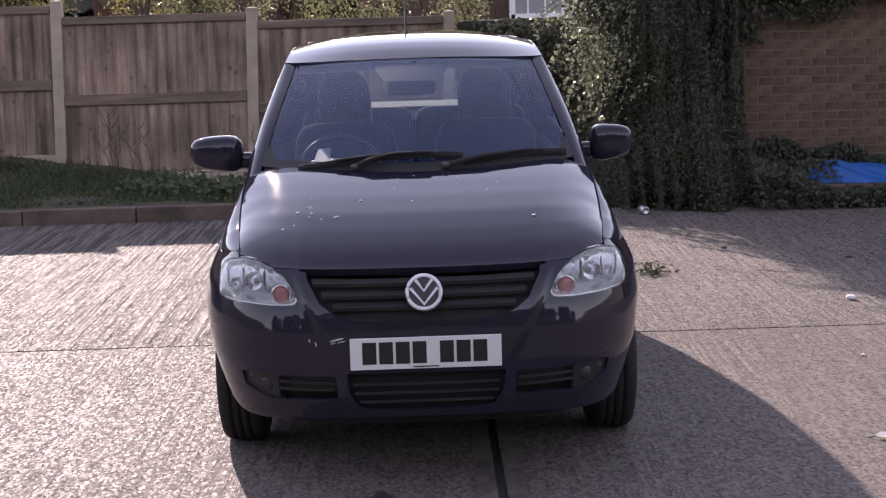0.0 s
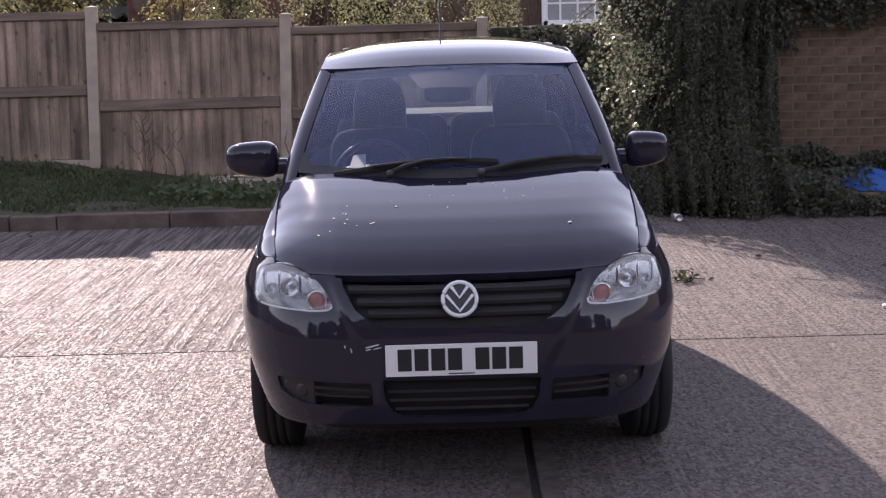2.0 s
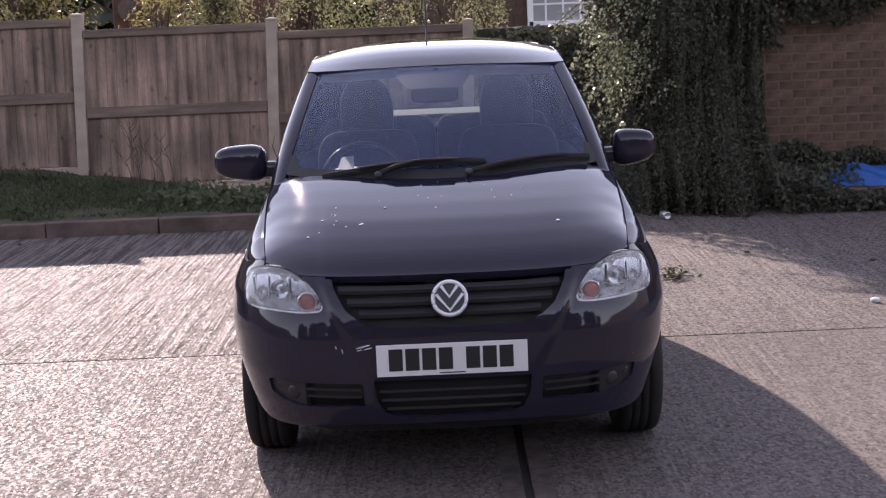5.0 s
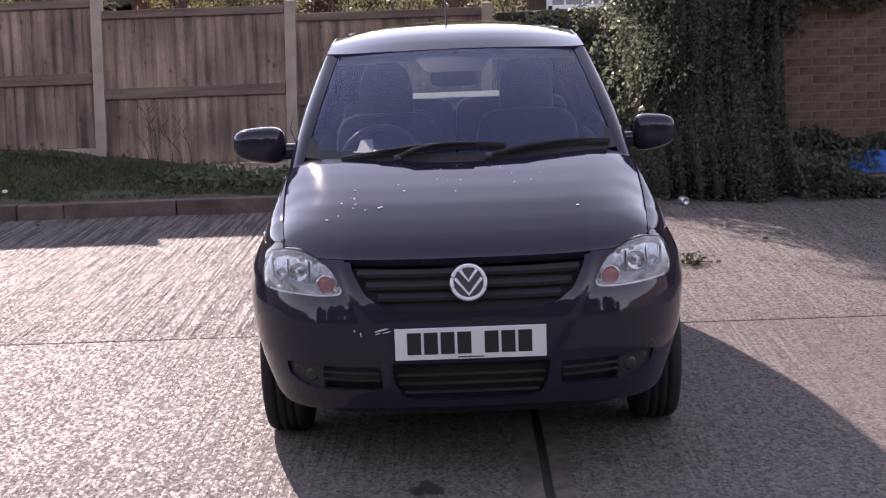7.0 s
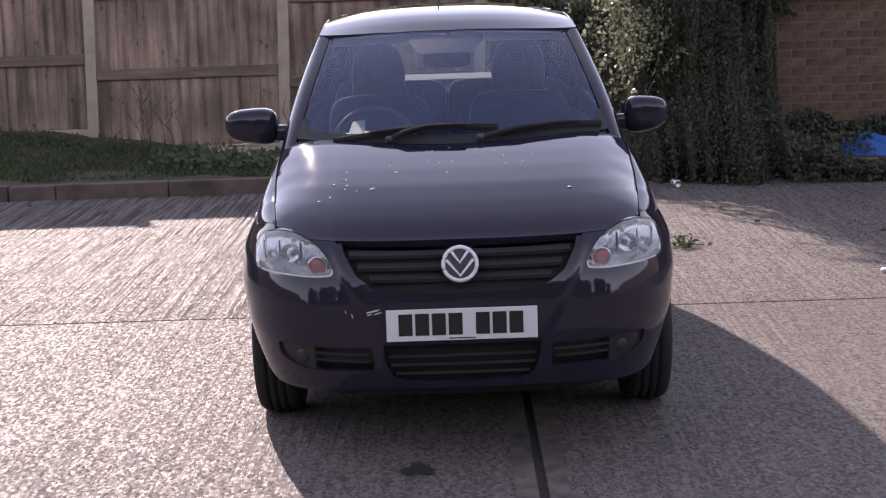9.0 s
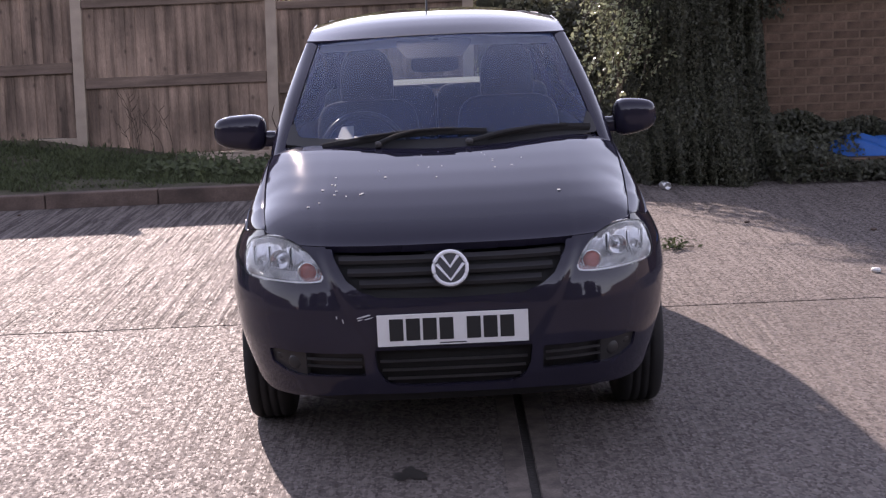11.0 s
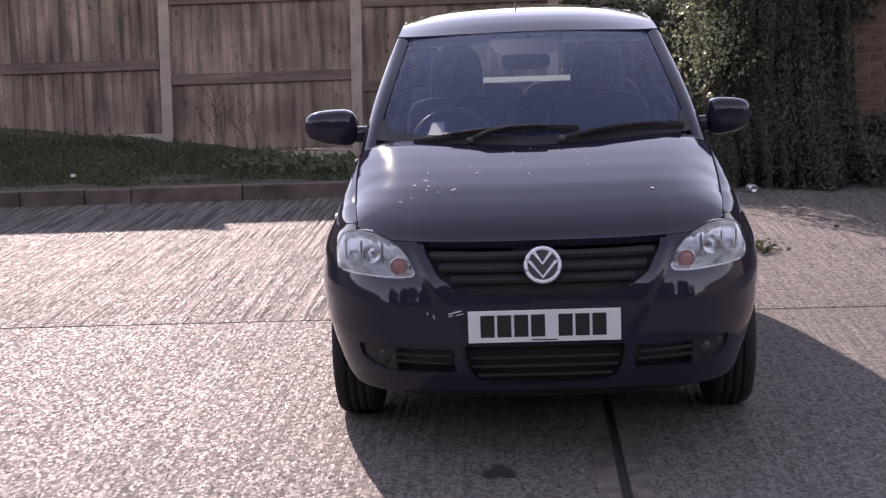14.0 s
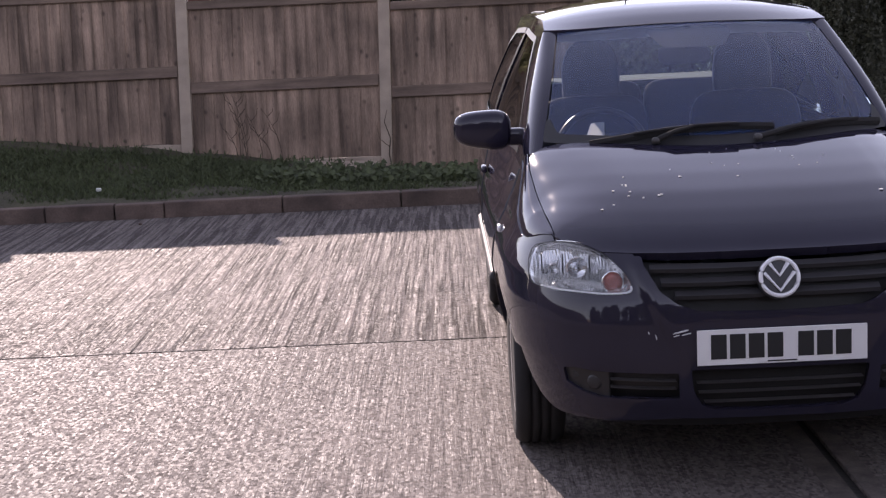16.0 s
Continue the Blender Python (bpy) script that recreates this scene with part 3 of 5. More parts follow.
part("screen_seal", cut_sheet(screen(uu, vv, 0.003), np.minimum(edge_in + 0.001, 0.011 + 0.050 * step(0.2, 0.0, vv) + 0.03 * step(0.90, 1.0, np.abs(uu)) * step(0.2, 0.0, vv) - edge_in)), "ink", car, smooth=True)


tint = poly_field([(-0.165, 1.42), (0.140, 1.42), (0.10, 1.375), (-0.125, 1.375)], 0.012)(S[..., 0], S[..., 2])
part("screen_tint", cut_sheet(screen(uu, vv, -0.004), np.minimum(-tint, edge_in - 0.02)), "dash", car, "dark tinted patch behind the mirror", True)


def cabin_x(y, z):
    return side_x(y, np.full(np.shape(y), 0.95)) - 0.13 * (z - 0.95) - 0.36 * (z - 0.95) ** 2 - 0.040 * step(0.95, 1.45, z) * step(1.5, 2.3, y)


CABIN = [(1.08, 0.93), (1.42, 1.215), (1.735, 1.445), (1.9, 1.478), (2.3, 1.492), (3.2, 1.478), (3.45, 1.445), (3.62, 1.25), (3.72, 0.93)]
WINDOW = [(1.46, 1.0), (1.61, 1.19), (1.87, 1.385), (2.3, 1.41), (2.36, 1.41), (2.36, 1.0)]
QUARTER = [(2.46, 1.01), (2.46, 1.405), (3.0, 1.39), (3.22, 1.33), (3.34, 1.06)]
cab_f, win_f, qua_f = (poly_field(o, r) for o, r in ((CABIN, 0.0), (WINDOW, 0.015), (QUARTER, 0.02)))
cy, cz = np.meshgrid(np.linspace(1.0, 3.74, 200), np.linspace(0.93, 1.52, 62))
cx = cabin_x(cy, cz)
for s in (-1, 1):
    C = np.stack([s * cx, cy, cz], -1)
    part("cabin_side", cut_sheet(C, np.minimum.reduce([-cab_f(cy, cz), win_f(cy, cz), qua_f(cy, cz)]), 0.03, flip=s < 0), "paint", car, smooth=True)
    for name, f in (("door_window", win_f), ("quarter_window", qua_f)):
        pane = part(name, cut_sheet(C - np.array([s * 0.006, 0, 0]), -f(cy, cz), flip=s < 0), "glass", car, smooth=True)
        pane.visible_shadow = False
        part("window_seal", cut_sheet(C + np.array([s * 0.002, 0, 0]), np.minimum(0.012 - f(cy, cz), f(cy, cz) + 0.012), flip=s < 0), "trim", pane, smooth=True)
    # pillar between the screen and the side
    bm = bmesh.new()
    rows = []
    for k in np.linspace(-0.16, 1, 24):
        a = Vector(screen(np.array(s * GLASS_U), np.array(k)))
        zb = a.z - 0.012 * (1 - max(k, 0))
        yb = float(np.interp(zb, [0.93, 1.215, 1.445], [1.08, 1.42, 1.735]))
        b = Vector((s * (float(cabin_x(np.array(yb), np.array(zb))) + 0.001), yb, zb))
        mid = Vector((a.x + 0.86 * (b.x - a.x), a.y + 0.16 * (b.y - a.y) - 0.004, a.z + 0.014))
        rows.append([bm.verts.new(a.lerp(mid, t) * (1 - t) + mid.lerp(b, t) * t) for t in np.linspace(0, 1, 9)])
    for r0, r1 in zip(rows, rows[1:]):
        for i in range(8):
            bm.faces.new((r0[i], r0[i + 1], r1[i + 1], r1[i]) if s > 0 else (r0[i], r1[i], r1[i + 1], r0[i + 1]))
    part("windscreen_pillar", bm, "paint", car, smooth=True)

roof_z = smoothed([(1.5, 1.410), (1.6, 1.449), (1.70, 1.486), (1.80, 1.512), (1.92, 1.530), (2.1, 1.541), (2.4, 1.547), (2.8, 1.545), (3.2, 1.525), (3.5, 1.475), (3.66, 1.43)], 0.06)
ru, rv = np.meshgrid(np.linspace(-1, 1, 80), np.linspace(0, 1, 90))
ry = (1.584 + 0.116 * ru * ru) * (1 - rv) + 3.50 * rv
rz = roof_z(ry - 0.116 * ru * ru * (1 - rv) + 0.016 * (1 - rv))
gutter = smoothed([(1.6, 1.422), (1.705, 1.44), (1.9, 1.476), (2.3, 1.490), (3.2, 1.476), (3.5, 1.43)], 0.12)
re = cabin_x(ry, gutter(ry)) + 0.002
rz = rz - (rz - gutter(ry)) * np.abs(ru) ** 2.6
roof = part("roof", cut_sheet(np.stack([ru * re, ry, rz], -1), np.full(ru.shape, 1.0), 0.012), "paint", car, smooth=True)
part("headlining", cut_sheet(np.stack([ru * (re - 0.05), ry, rz - 0.05], -1), np.full(ru.shape, 1.0), flip=True), "lining", car, smooth=True)
for s in (-1, 1):
    part("roof_strip", tube([(s * (float(re[k, -1]) - 0.055), float(ry[k, -1]), float(np.interp(0.9, ru[k], rz[k])) + 0.001) for k in range(34, 86, 4)], 0.004, 6), "trim", roof)
antenna = part("antenna", tube([(-0.027, 3.30, 1.50), (-0.03, 3.38, 1.66), (-0.034, 3.52, 1.92)], [0.006, 0.005, 0.004], 8), "trim", roof, "thin black rod aerial")
part("antenna_base", pillow(-0.02, 3.30, 1.518, 0.022, 0.035, 0.016, 0.6, 0.8, 16), "trim", antenna)
# tailgate
hu, hv = np.meshgrid(np.linspace(-1, 1, 60), np.linspace(0, 1, 40))
HP = np.stack([hu * (0.66 - 0.14 * hv), 3.755 - 0.26 * hv ** 1.3 - 0.05 * hu * hu, 0.95 + 0.485 * hv], -1)
hf = poly_field([(-0.80, 0.18), (0.80, 0.18), (0.82, 0.9), (-0.82, 0.9)], 0.04)(hu, hv)
hatch = part("tailgate", cut_sheet(HP, hf, 0.02, flip=True), "paint", car, smooth=True)
pane = part("rear_window", cut_sheet(HP, -hf), "glass", hatch, smooth=True)
pane.visible_shadow = False

# grille, ducts, slats
def slat(z, x0, x1, h, depth, out, material, parent, name="slat", inset=0.0):
    bm = bmesh.new()
    rows = []
    for x in np.linspace(x0, x1, 40):
        y = float(nose_y(np.array(x), np.array(z))) + inset
        rows.append([bm.verts.new((x, y - out, z - h)), bm.verts.new((x, y - out - 0.004, z)), bm.verts.new((x, y + depth, z + h * 0.9)), bm.verts.new((x, y + depth, z - h))])
    for a, b in zip(rows, rows[1:]):
        for i in range(4):
            bm.faces.new((a[i], b[i], b[(i + 1) % 4], a[(i + 1) % 4]))
    bm.faces.new(rows[0])
    bm.faces.new(rows[-1][::-1])
    bmesh.ops.recalc_face_normals(bm, faces=bm.faces)
    return part(name, bm, material, parent)


grille = thing("grille", "", "")
grille.parent = car
for z, w in ((0.738, 0.385), (0.698, 0.355), (0.660, 0.315)):
    slat(z, -w, w, 0.013, 0.03, -0.012, "plastic", grille)
intake = thing("lower_intake", "", "")
intake.parent = car
for z, w in ((0.388, 0.256), (0.356, 0.250), (0.324, 0.232)):
    slat(z, -w, w, 0.0028, 0.02, 0.001, "slat", intake)
for s in (-1, 1):
    duct = thing("side_duct", "", "")
    duct.parent = car
    for z in (0.395, 0.369):
        slat(z, s * 0.32, s * 0.515, 0.0028, 0.02, 0.001, "slat", duct)
    dx, dz = np.meshgrid(np.linspace(0.29, 0.67, 60), np.linspace(0.32, 0.44, 24))
    part("duct_panel", cut_sheet(np.stack([s * dx, nose_y(dx, dz) + np.where(dx > 0.51, 0.016, 0.055), dz], -1), 0.004 - duct_f(dx, dz), flip=s < 0), "trim", duct, smooth=True)
    y = float(nose_y(np.array(0.562), np.array(0.378)))
    part("fog_lamp_blank", lathe([(0.0, 0.004), (0.018, 0.003), (0.025, 0.0), (0.026, -0.02)], Matrix.Translation((s * 0.562, y + 0.014, 0.378)) @ Euler((radians(90), 0, s * 0.45)).to_matrix().to_4x4(), 24), "trim", duct, smooth=True)
    y = float(nose_y(np.array(0.618), np.array(0.396)))
    part("duct_insert", box(-0.012, -0.004, -0.010, 0.012, 0.03, 0.010, 0.004), "trim", duct).matrix_local = pose(s * 0.616, y + 0.016, 0.394, 0, 0, s * 30)

# badge: ring and plain bars
badge = thing("badge", "", "")
badge.parent = car
by = float(nose_y(np.array(0.0), np.array(0.708))) - 0.012
bp = Matrix.Translation((0, by, 0.708)) @ Euler((radians(72), 0, 0)).to_matrix().to_4x4()
part("badge_disc", lathe([(0, -0.02), (0.066, -0.02), (0.066, 0.004), (0, 0.006)], bp, 40), "trim", badge, smooth=False)
bm = bmesh.new()
tube([bp @ Vector((0.0575 * math.cos(a), 0.0575 * math.sin(a), 0.006)) for a in np.linspace(0, math.tau, 48, endpoint=False)], 0.0068, 8, bm, closed=True)
part("badge_ring", bm, "rim", badge, "polished metal ring", True)
for pts in (((-0.028, 0.042), (0, 0.004), (0.028, 0.042)), ((-0.046, 0.014), (0, -0.042), (0.046, 0.014))):
    part("badge_bar", tube([bp @ Vector((x, y, 0.007)) for x, y in pts], 0.0100, 6, flat=0.5), "rim", badge, "polished metal bars")

# number plate with plain bars
plate = part("number_plate", box(-0.26, -0.016, 0.449, 0.26, -0.010, 0.560, 0.002), "white_plate", car, "white plate with dark bars")
plate_y = -0.0165
for k in range(7):
    x = -0.218 + 0.0575 * k if k < 4 else 0.048 + 0.0575 * (k - 4)
    part("plate_bar", box(x, plate_y - 0.0015, 0.468, x + 0.048, plate_y, 0.545, 0.0008, 1), "ink", plate)
part("plate_line", box(-0.045, plate_y - 0.001, 0.4545, 0.045, plate_y, 0.4585), "ink", plate)
part("plate_backing", box(-0.25, -0.010, 0.455, 0.25, 0.02, 0.555), "plastic", plate)

# headlights
def lamp(s):
    l = thing("headlight", "clear headlight with pink round indicator", "")
    l.parent = car
    lx, lz = np.meshgrid(np.linspace(0.40, 0.775, 260), np.linspace(0.62, 0.82, 90))
    f = -lamp_f(lx, lz)
    front = np.stack([s * lx, nose_y(lx, lz), lz], -1)
    lens = part("lens", cut_sheet(front, f - 0.003, flip=s < 0), "lens", l, "clear lens", True)
    lens.visible_shadow = False
    bowl_r = ((lx - 0.595) / 0.15) ** 2 + ((lz - 0.732) / 0.072) ** 2
    deep = (0.085 - 0.055 * np.clip(bowl_r, 0, 1.1)) * (0.3 + 0.7 * step(0.0, 0.03, f))
    flute = (0.0036 * np.abs(np.sin(lx * 330)) + 0.0030 * np.sin(lx * 83) + 0.0016 * np.sin(lz * 150) * np.sin(lx * 120)) * step(0.0, 0.02, f)
    back = np.stack([s * (lx - deep * 0.25), nose_y(lx, lz) + deep + flute, lz], -1)
    part("housing", cut_sheet(back, f + 0.004, flip=s < 0), "lamp_back", l, "ribbed silver housing", True)
    rim = np.stack([s * lx, nose_y(lx, lz) + 0.002, lz], -1)
    part("lamp_rim", cut_sheet(rim, np.minimum(f, 0.0028 - f), 0.02, flip=s < 0), "trim", l, smooth=True)
    part("lamp_lip", cut_sheet(rim, np.minimum.reduce([f - 0.001, 0.0075 - f, 0.690 - lz, 0.712 - lx]), 0.01, flip=s < 0), "rim", l, "bright lower edge", smooth=True)

    def bowl(x, z, r, deep_by, material, name, label=""):
        y = float(nose_y(np.array(x), np.array(z)))
        ax = Matrix.Translation((s * x, y + 0.02, z)) @ Euler((radians(90), 0, 0)).to_matrix().to_4x4()
        prof = [(r * k, -deep_by * (1 - k * k)) for k in (0.02, 0.2, 0.4, 0.6, 0.8, 0.92, 1.0)] + [(r * 1.06, 0.0), (r * 1.06, -deep_by)]
        return part(name, lathe(prof, ax, 28), material, l, label, True)
    main = bowl(0.60, 0.732, 0.032, 0.012, "lamp_back", "main_reflector")
    y = float(nose_y(np.array(0.60), np.array(0.728)))
    part("bulb", lathe([(0, 0.004), (0.006, 0.003), (0.010, -0.004), (0.010, -0.02), (0, -0.02)], Matrix.Translation((s * 0.60, y + 0.02, 0.728)) @ Euler((radians(90), 0, 0)).to_matrix().to_4x4(), 20), "chrome", main, smooth=True)
    bowl(0.668, 0.720, 0.017, 0.012, "lamp_back", "side_reflector")
    for gx_, gz_, gh in ((0.560, 0.742, 0.030), (0.640, 0.735, 0.036), (0.702, 0.728, 0.034)):
        yg = float(nose_y(np.array(gx_), np.array(gz_)))
        part("reflector_gap", pillow(s * gx_, yg + 0.035, gz_, 0.0032, 0.012, gh, 0.6, 0.8, 12), "trim", l, smooth=True)
    yi = float(nose_y(np.array(0.497), np.array(0.698)))
    ax = Matrix.Translation((s * 0.497, yi + 0.012, 0.698)) @ Euler((radians(90), 0, s * 0.15)).to_matrix().to_4x4()
    ind = part("indicator", lathe([(0, 0.004), (0.015, 0.003), (0.029, -0.002), (0.030, -0.02), (0, -0.02)], ax, 28), "amber", l, "pink-orange round indicator", True)
    part("indicator_ring", tube([ax @ Vector((0.0325 * math.cos(a), 0.0325 * math.sin(a), 0.0)) for a in np.linspace(0, math.tau, 32, endpoint=False)], 0.003, 6, closed=True), "chrome", ind, smooth=True)


lamp(-1)
lamp(1)

# mirrors
for s in (-1, 1):
    mir = thing("door_mirror", "dark glossy door mirror", "")
    mir.parent = car
    mx, mh = (-0.848, 0.112) if s < 0 else (0.826, 0.092)
    shell = pillow(mx, 1.36, 1.080, mh, 0.075, 0.074, 0.62, 0.72, 48)
    for v in shell.verts:
        # the shell narrows towards its outer end and is cut flat behind
        t = (v.co.x - mx) * s / mh
        v.co.z = 1.080 + (v.co.z - 1.080) * (1 - 0.16 * t) + 0.006 * t
        v.co.y = min(v.co.y, 1.405)
    part("mirror_shell", shell, "paint", mir, smooth=True)
    part("mirror_glass", pillow(mx, 1.408, 1.080, mh * 0.82, 0.008, 0.056, 0.5, 0.5, 28), "chrome", mir, smooth=True)
    part("mirror_gasket", tube([(mx + mh * 0.9 * math.copysign(abs(math.cos(a)) ** 0.7, math.cos(a)), 1.392, 1.080 + 0.066 * math.copysign(abs(math.sin(a)) ** 0.7, math.sin(a))) for a in np.linspace(0, math.tau, 40, endpoint=False)], 0.004, 6, closed=True), "trim", mir, smooth=True)
    part("mirror_arm", pillow(s * 0.728, 1.375, 1.046, 0.072, 0.040, 0.034, 0.6, 0.6, 20), "paint", mir, smooth=True)

# wheels
def wheel(x, y):
    s = -1 if x < 0 else 1
    w = thing("wheel", "", "")
    w.parent = car
    w.location = (x, y, WHEEL_R)
    ax = Euler((0, radians(90), 0)).to_matrix().to_4x4()
    R = WHEEL_R
    prof = [(0.18, -0.078), (0.20, -0.084), (0.25, -0.088), (R - 0.018, -0.082), (R - 0.005, -0.068), (R, -0.05)]
    for k in (-0.032, 0.0, 0.032):
        prof += [(R, k - 0.005), (R - 0.006, k - 0.003), (R - 0.006, k + 0.003), (R, k + 0.005)]
    prof += [(R, 0.05), (R - 0.005, 0.068), (R - 0.018, 0.082), (0.25, 0.088), (0.20, 0.084), (0.18, 0.078)]
    part("tyre", lathe(prof, ax, 48), "rubber", w, smooth=True)
    rim = part("rim", lathe([(0.182, -0.08), (0.182, 0.08), (0.165, 0.076), (0.15, 0.05 * s), (0.05, 0.055 * s), (0.02, 0.06 * s)] if s > 0 else [(0.182, 0.08), (0.182, -0.08), (0.165, -0.076), (0.15, -0.05), (0.05, -0.055), (0.02, -0.06)], ax, 40), "alloy", w, smooth=True)
    part("hub", pillow(s * 0.064, 0, 0, 0.012, 0.035, 0.035, 0.6, 1, 16), "trim", rim, smooth=True)


for ya in AXLES:
    for s in (-1, 1):
        wheel(-0.708 if s < 0 else 0.722, ya)

# doors: seams, handles, side strips
for s in (-1, 1):
    for y in (1.17, 2.42):
        zs = np.linspace(0.33 if y > 2 else 0.36, 0.94, 24)
        part("door_seam", tube([(s * (float(side_x(np.array(y), np.array(z))) + 0.0005), y + 0.03 * math.sin(4 * (z - 0.35)), z) for z in zs], 0.003, 5), "trim", car)
    hx = float(side_x(np.array(2.2), np.array(0.83)))
    part("door_handle", pillow(s * (hx + 0.018), 2.22, 0.83, 0.014, 0.085, 0.018, 0.6, 0.5, 20), "paint", car, smooth=True)
    part("side_strip", tube([(s * (float(side_x(np.array(y), np.array(0.52))) + 0.004), y, 0.52) for y in np.linspace(1.2, 2.8, 20)], 0.016, 8, flat=1.4), "plastic", car, smooth=True)
    part("side_repeater", pillow(s * (float(side_x(np.array(1.05), np.array(0.74))) + 0.004), 1.05, 0.74, 0.008, 0.03, 0.014, 0.6, 0.6, 14), "rim", car, smooth=True)

# wipers and scuttle
su, sv = np.meshgrid(np.linspace(-1, 1, 50), np.linspace(0, 1, 6))
part("scuttle", cut_sheet(np.stack([su * 0.68, cowl_y(su * 0.68) - 0.01 + 0.09 * sv, bonnet_z(su * 0.68, cowl_y(su * 0.68) - 0.01) - 0.006 - 0.004 * sv], -1), np.full(su.shape, 1.0), 0.01), "trim", car, smooth=True)


def wiper(start, middle, end, pivot):
    """A blade bowed over the glass on a cranked arm; places in the screen's own (u, v)."""
    w = thing("wiper", "", "")
    w.parent = car
    pts = []
    for k in np.linspace(0, 1, 20):
        u, v = ((1 - k) * (1 - 2 * k) * a + 4 * k * (1 - k) * m + k * (2 * k - 1) * b for a, m, b in zip(start, middle, end))
        pts.append(Vector(screen(np.array(u), np.array(v), 0.014)))
    blade = part("wiper_blade", tube(pts, 0.0080, 6, flat=1.9), "rubber", w)
    part("blade_frame", tube([p + Vector((0, -0.010, 0.010)) for p in pts[4:-4]], 0.0055, 6, flat=1.3), "rubber", blade)
    mid = pts[10] + Vector((0, -0.016, 0.010))
    pv = Vector(screen(np.array(pivot[0]), np.array(pivot[1]), 0.020))
    part("wiper_arm", tube([pv, pv.lerp(mid, 0.5) + Vector((0, -0.008, 0.008)), mid], [0.012, 0.009, 0.006], 8), "rubber", w)
    part("wiper_cap", pillow(*pv, 0.016, 0.016, 0.012, 0.7, 1, 14), "slat", w, smooth=True)


wiper((-0.71, -0.015), (-0.20, 0.095), (0.27, 0.085), (-0.375, 0.012))
wiper((0.27, 0.045), (0.58, 0.072), (0.91, 0.034), (0.16, 0.015))

# cabin
def seat(name, x, y, top, w, z0=0.45, headrest=True):
    st = thing(name, "dark cloth car seat", "")
    st.parent = car
    tilt = Euler((radians(-14), 0, 0)).to_matrix().to_4x4()
    part("backrest", pillow(x, y, (top + z0) / 2, w, 0.085, (top - z0) / 2, 0.35 if headrest else 0.2, 0.45, 28, tilt=tilt), "cloth", st, smooth=True)
    part("cushion", pillow(x, y - 0.30, z0, w, 0.28, 0.09, 0.4, 0.4, 24), "cloth", st, smooth=True)
    if headrest:
        part("headrest", pillow(x, y + 0.10, top + 0.055, 0.128, 0.055, 0.186, 0.72, 0.55, 30), "cloth", st, smooth=True)
        for d in (-0.055, 0.055):
            part("headrest_rod", tube([(x + d, y + 0.09, top - 0.05), (x + d, y + 0.11, top + 0.06)], 0.006, 8), "chrome", st)


for s in (-1, 1):
    seat("front_seat", s * 0.335, 2.12, 1.135, 0.245)
for x in (-0.3, 0.3):
    seat("rear_seat", x, 2.95, 1.140, 0.298, 0.45, False)
part("shelf_lip", tube([(x, 3.085, 1.126 + 0.004 * math.cos(x * 5)) for x in np.linspace(-0.5, 0.5, 12)], 0.007, 8), "lining", car, smooth=True)
part("parcel_shelf", box(-0.50, 3.09, 1.108, 0.50, 3.60, 1.132, 0.010), "pale", car, "pale parcel shelf")
dash = part("dashboard", pillow(0, 1.26, 0.87, 0.65, 0.43, 0.125, 0.45, 0.35, 40), "dash", car, smooth=True)
part("instrument_hood", pillow(-0.345, 1.50, 0.975, 0.15, 0.11, 0.05, 0.6, 0.6, 24), "dash", dash, smooth=True)
wheel_pose = Matrix.Translation((-0.345, 1.70, 0.93)) @ Euler((radians(66), 0, 0)).to_matrix().to_4x4()
steer = part("steering_wheel", tube([wheel_pose @ Vector((0.185 * math.cos(a), 0.185 * math.sin(a), 0)) for a in np.linspace(0, math.tau, 48, endpoint=False)], 0.014, 10, closed=True), "trim", car, smooth=True)
part("steering_hub", pillow(-0.345, 1.69, 0.93, 0.07, 0.03, 0.06, 0.7, 0.7, 20), "dash", steer, smooth=True)
for a in (0.2, math.pi - 0.2, -math.pi / 2):
    part("steering_spoke", tube([wheel_pose @ Vector((0.05 * math.cos(a), 0.05 * math.sin(a), 0)), wheel_pose @ Vector((0.18 * math.cos(a), 0.18 * math.sin(a), 0))], 0.013, 6), "dash", steer)
rv_m = part("rear_view_mirror", pillow(-0.01, 1.66, 1.318, 0.105, 0.022, 0.037, 0.5, 0.4, 24), "dash", car, smooth=True)
part("mirror_stem", tube([(0, 1.65, 1.34), (0, 1.625, 1.43)], 0.011, 8), "dash", rv_m)
# upright white triangular shape, partly translucent
card = cut_sheet(*(lambda u, v: (np.stack([-0.452 + 0.082 * u, 1.385 + 0.01 * v, 0.995 + 0.088 * v], -1), np.minimum(u * 1.3 - v * 0.55 + 0.05, 1.02 - v - 0.35 * (u - 0.8) ** 2)))(*np.meshgrid(np.linspace(0, 1, 20), np.linspace(0, 1, 20))), 0.002)
part("paper_card", card, "paper", dash, "white triangular card shape on the dashboard")
for s in (-1, 1):
    part("sun_visor", box(s * 0.33 - 0.18, 1.70, 1.417, s * 0.33 + 0.18, 1.83, 1.432, 0.006), "lining", car)


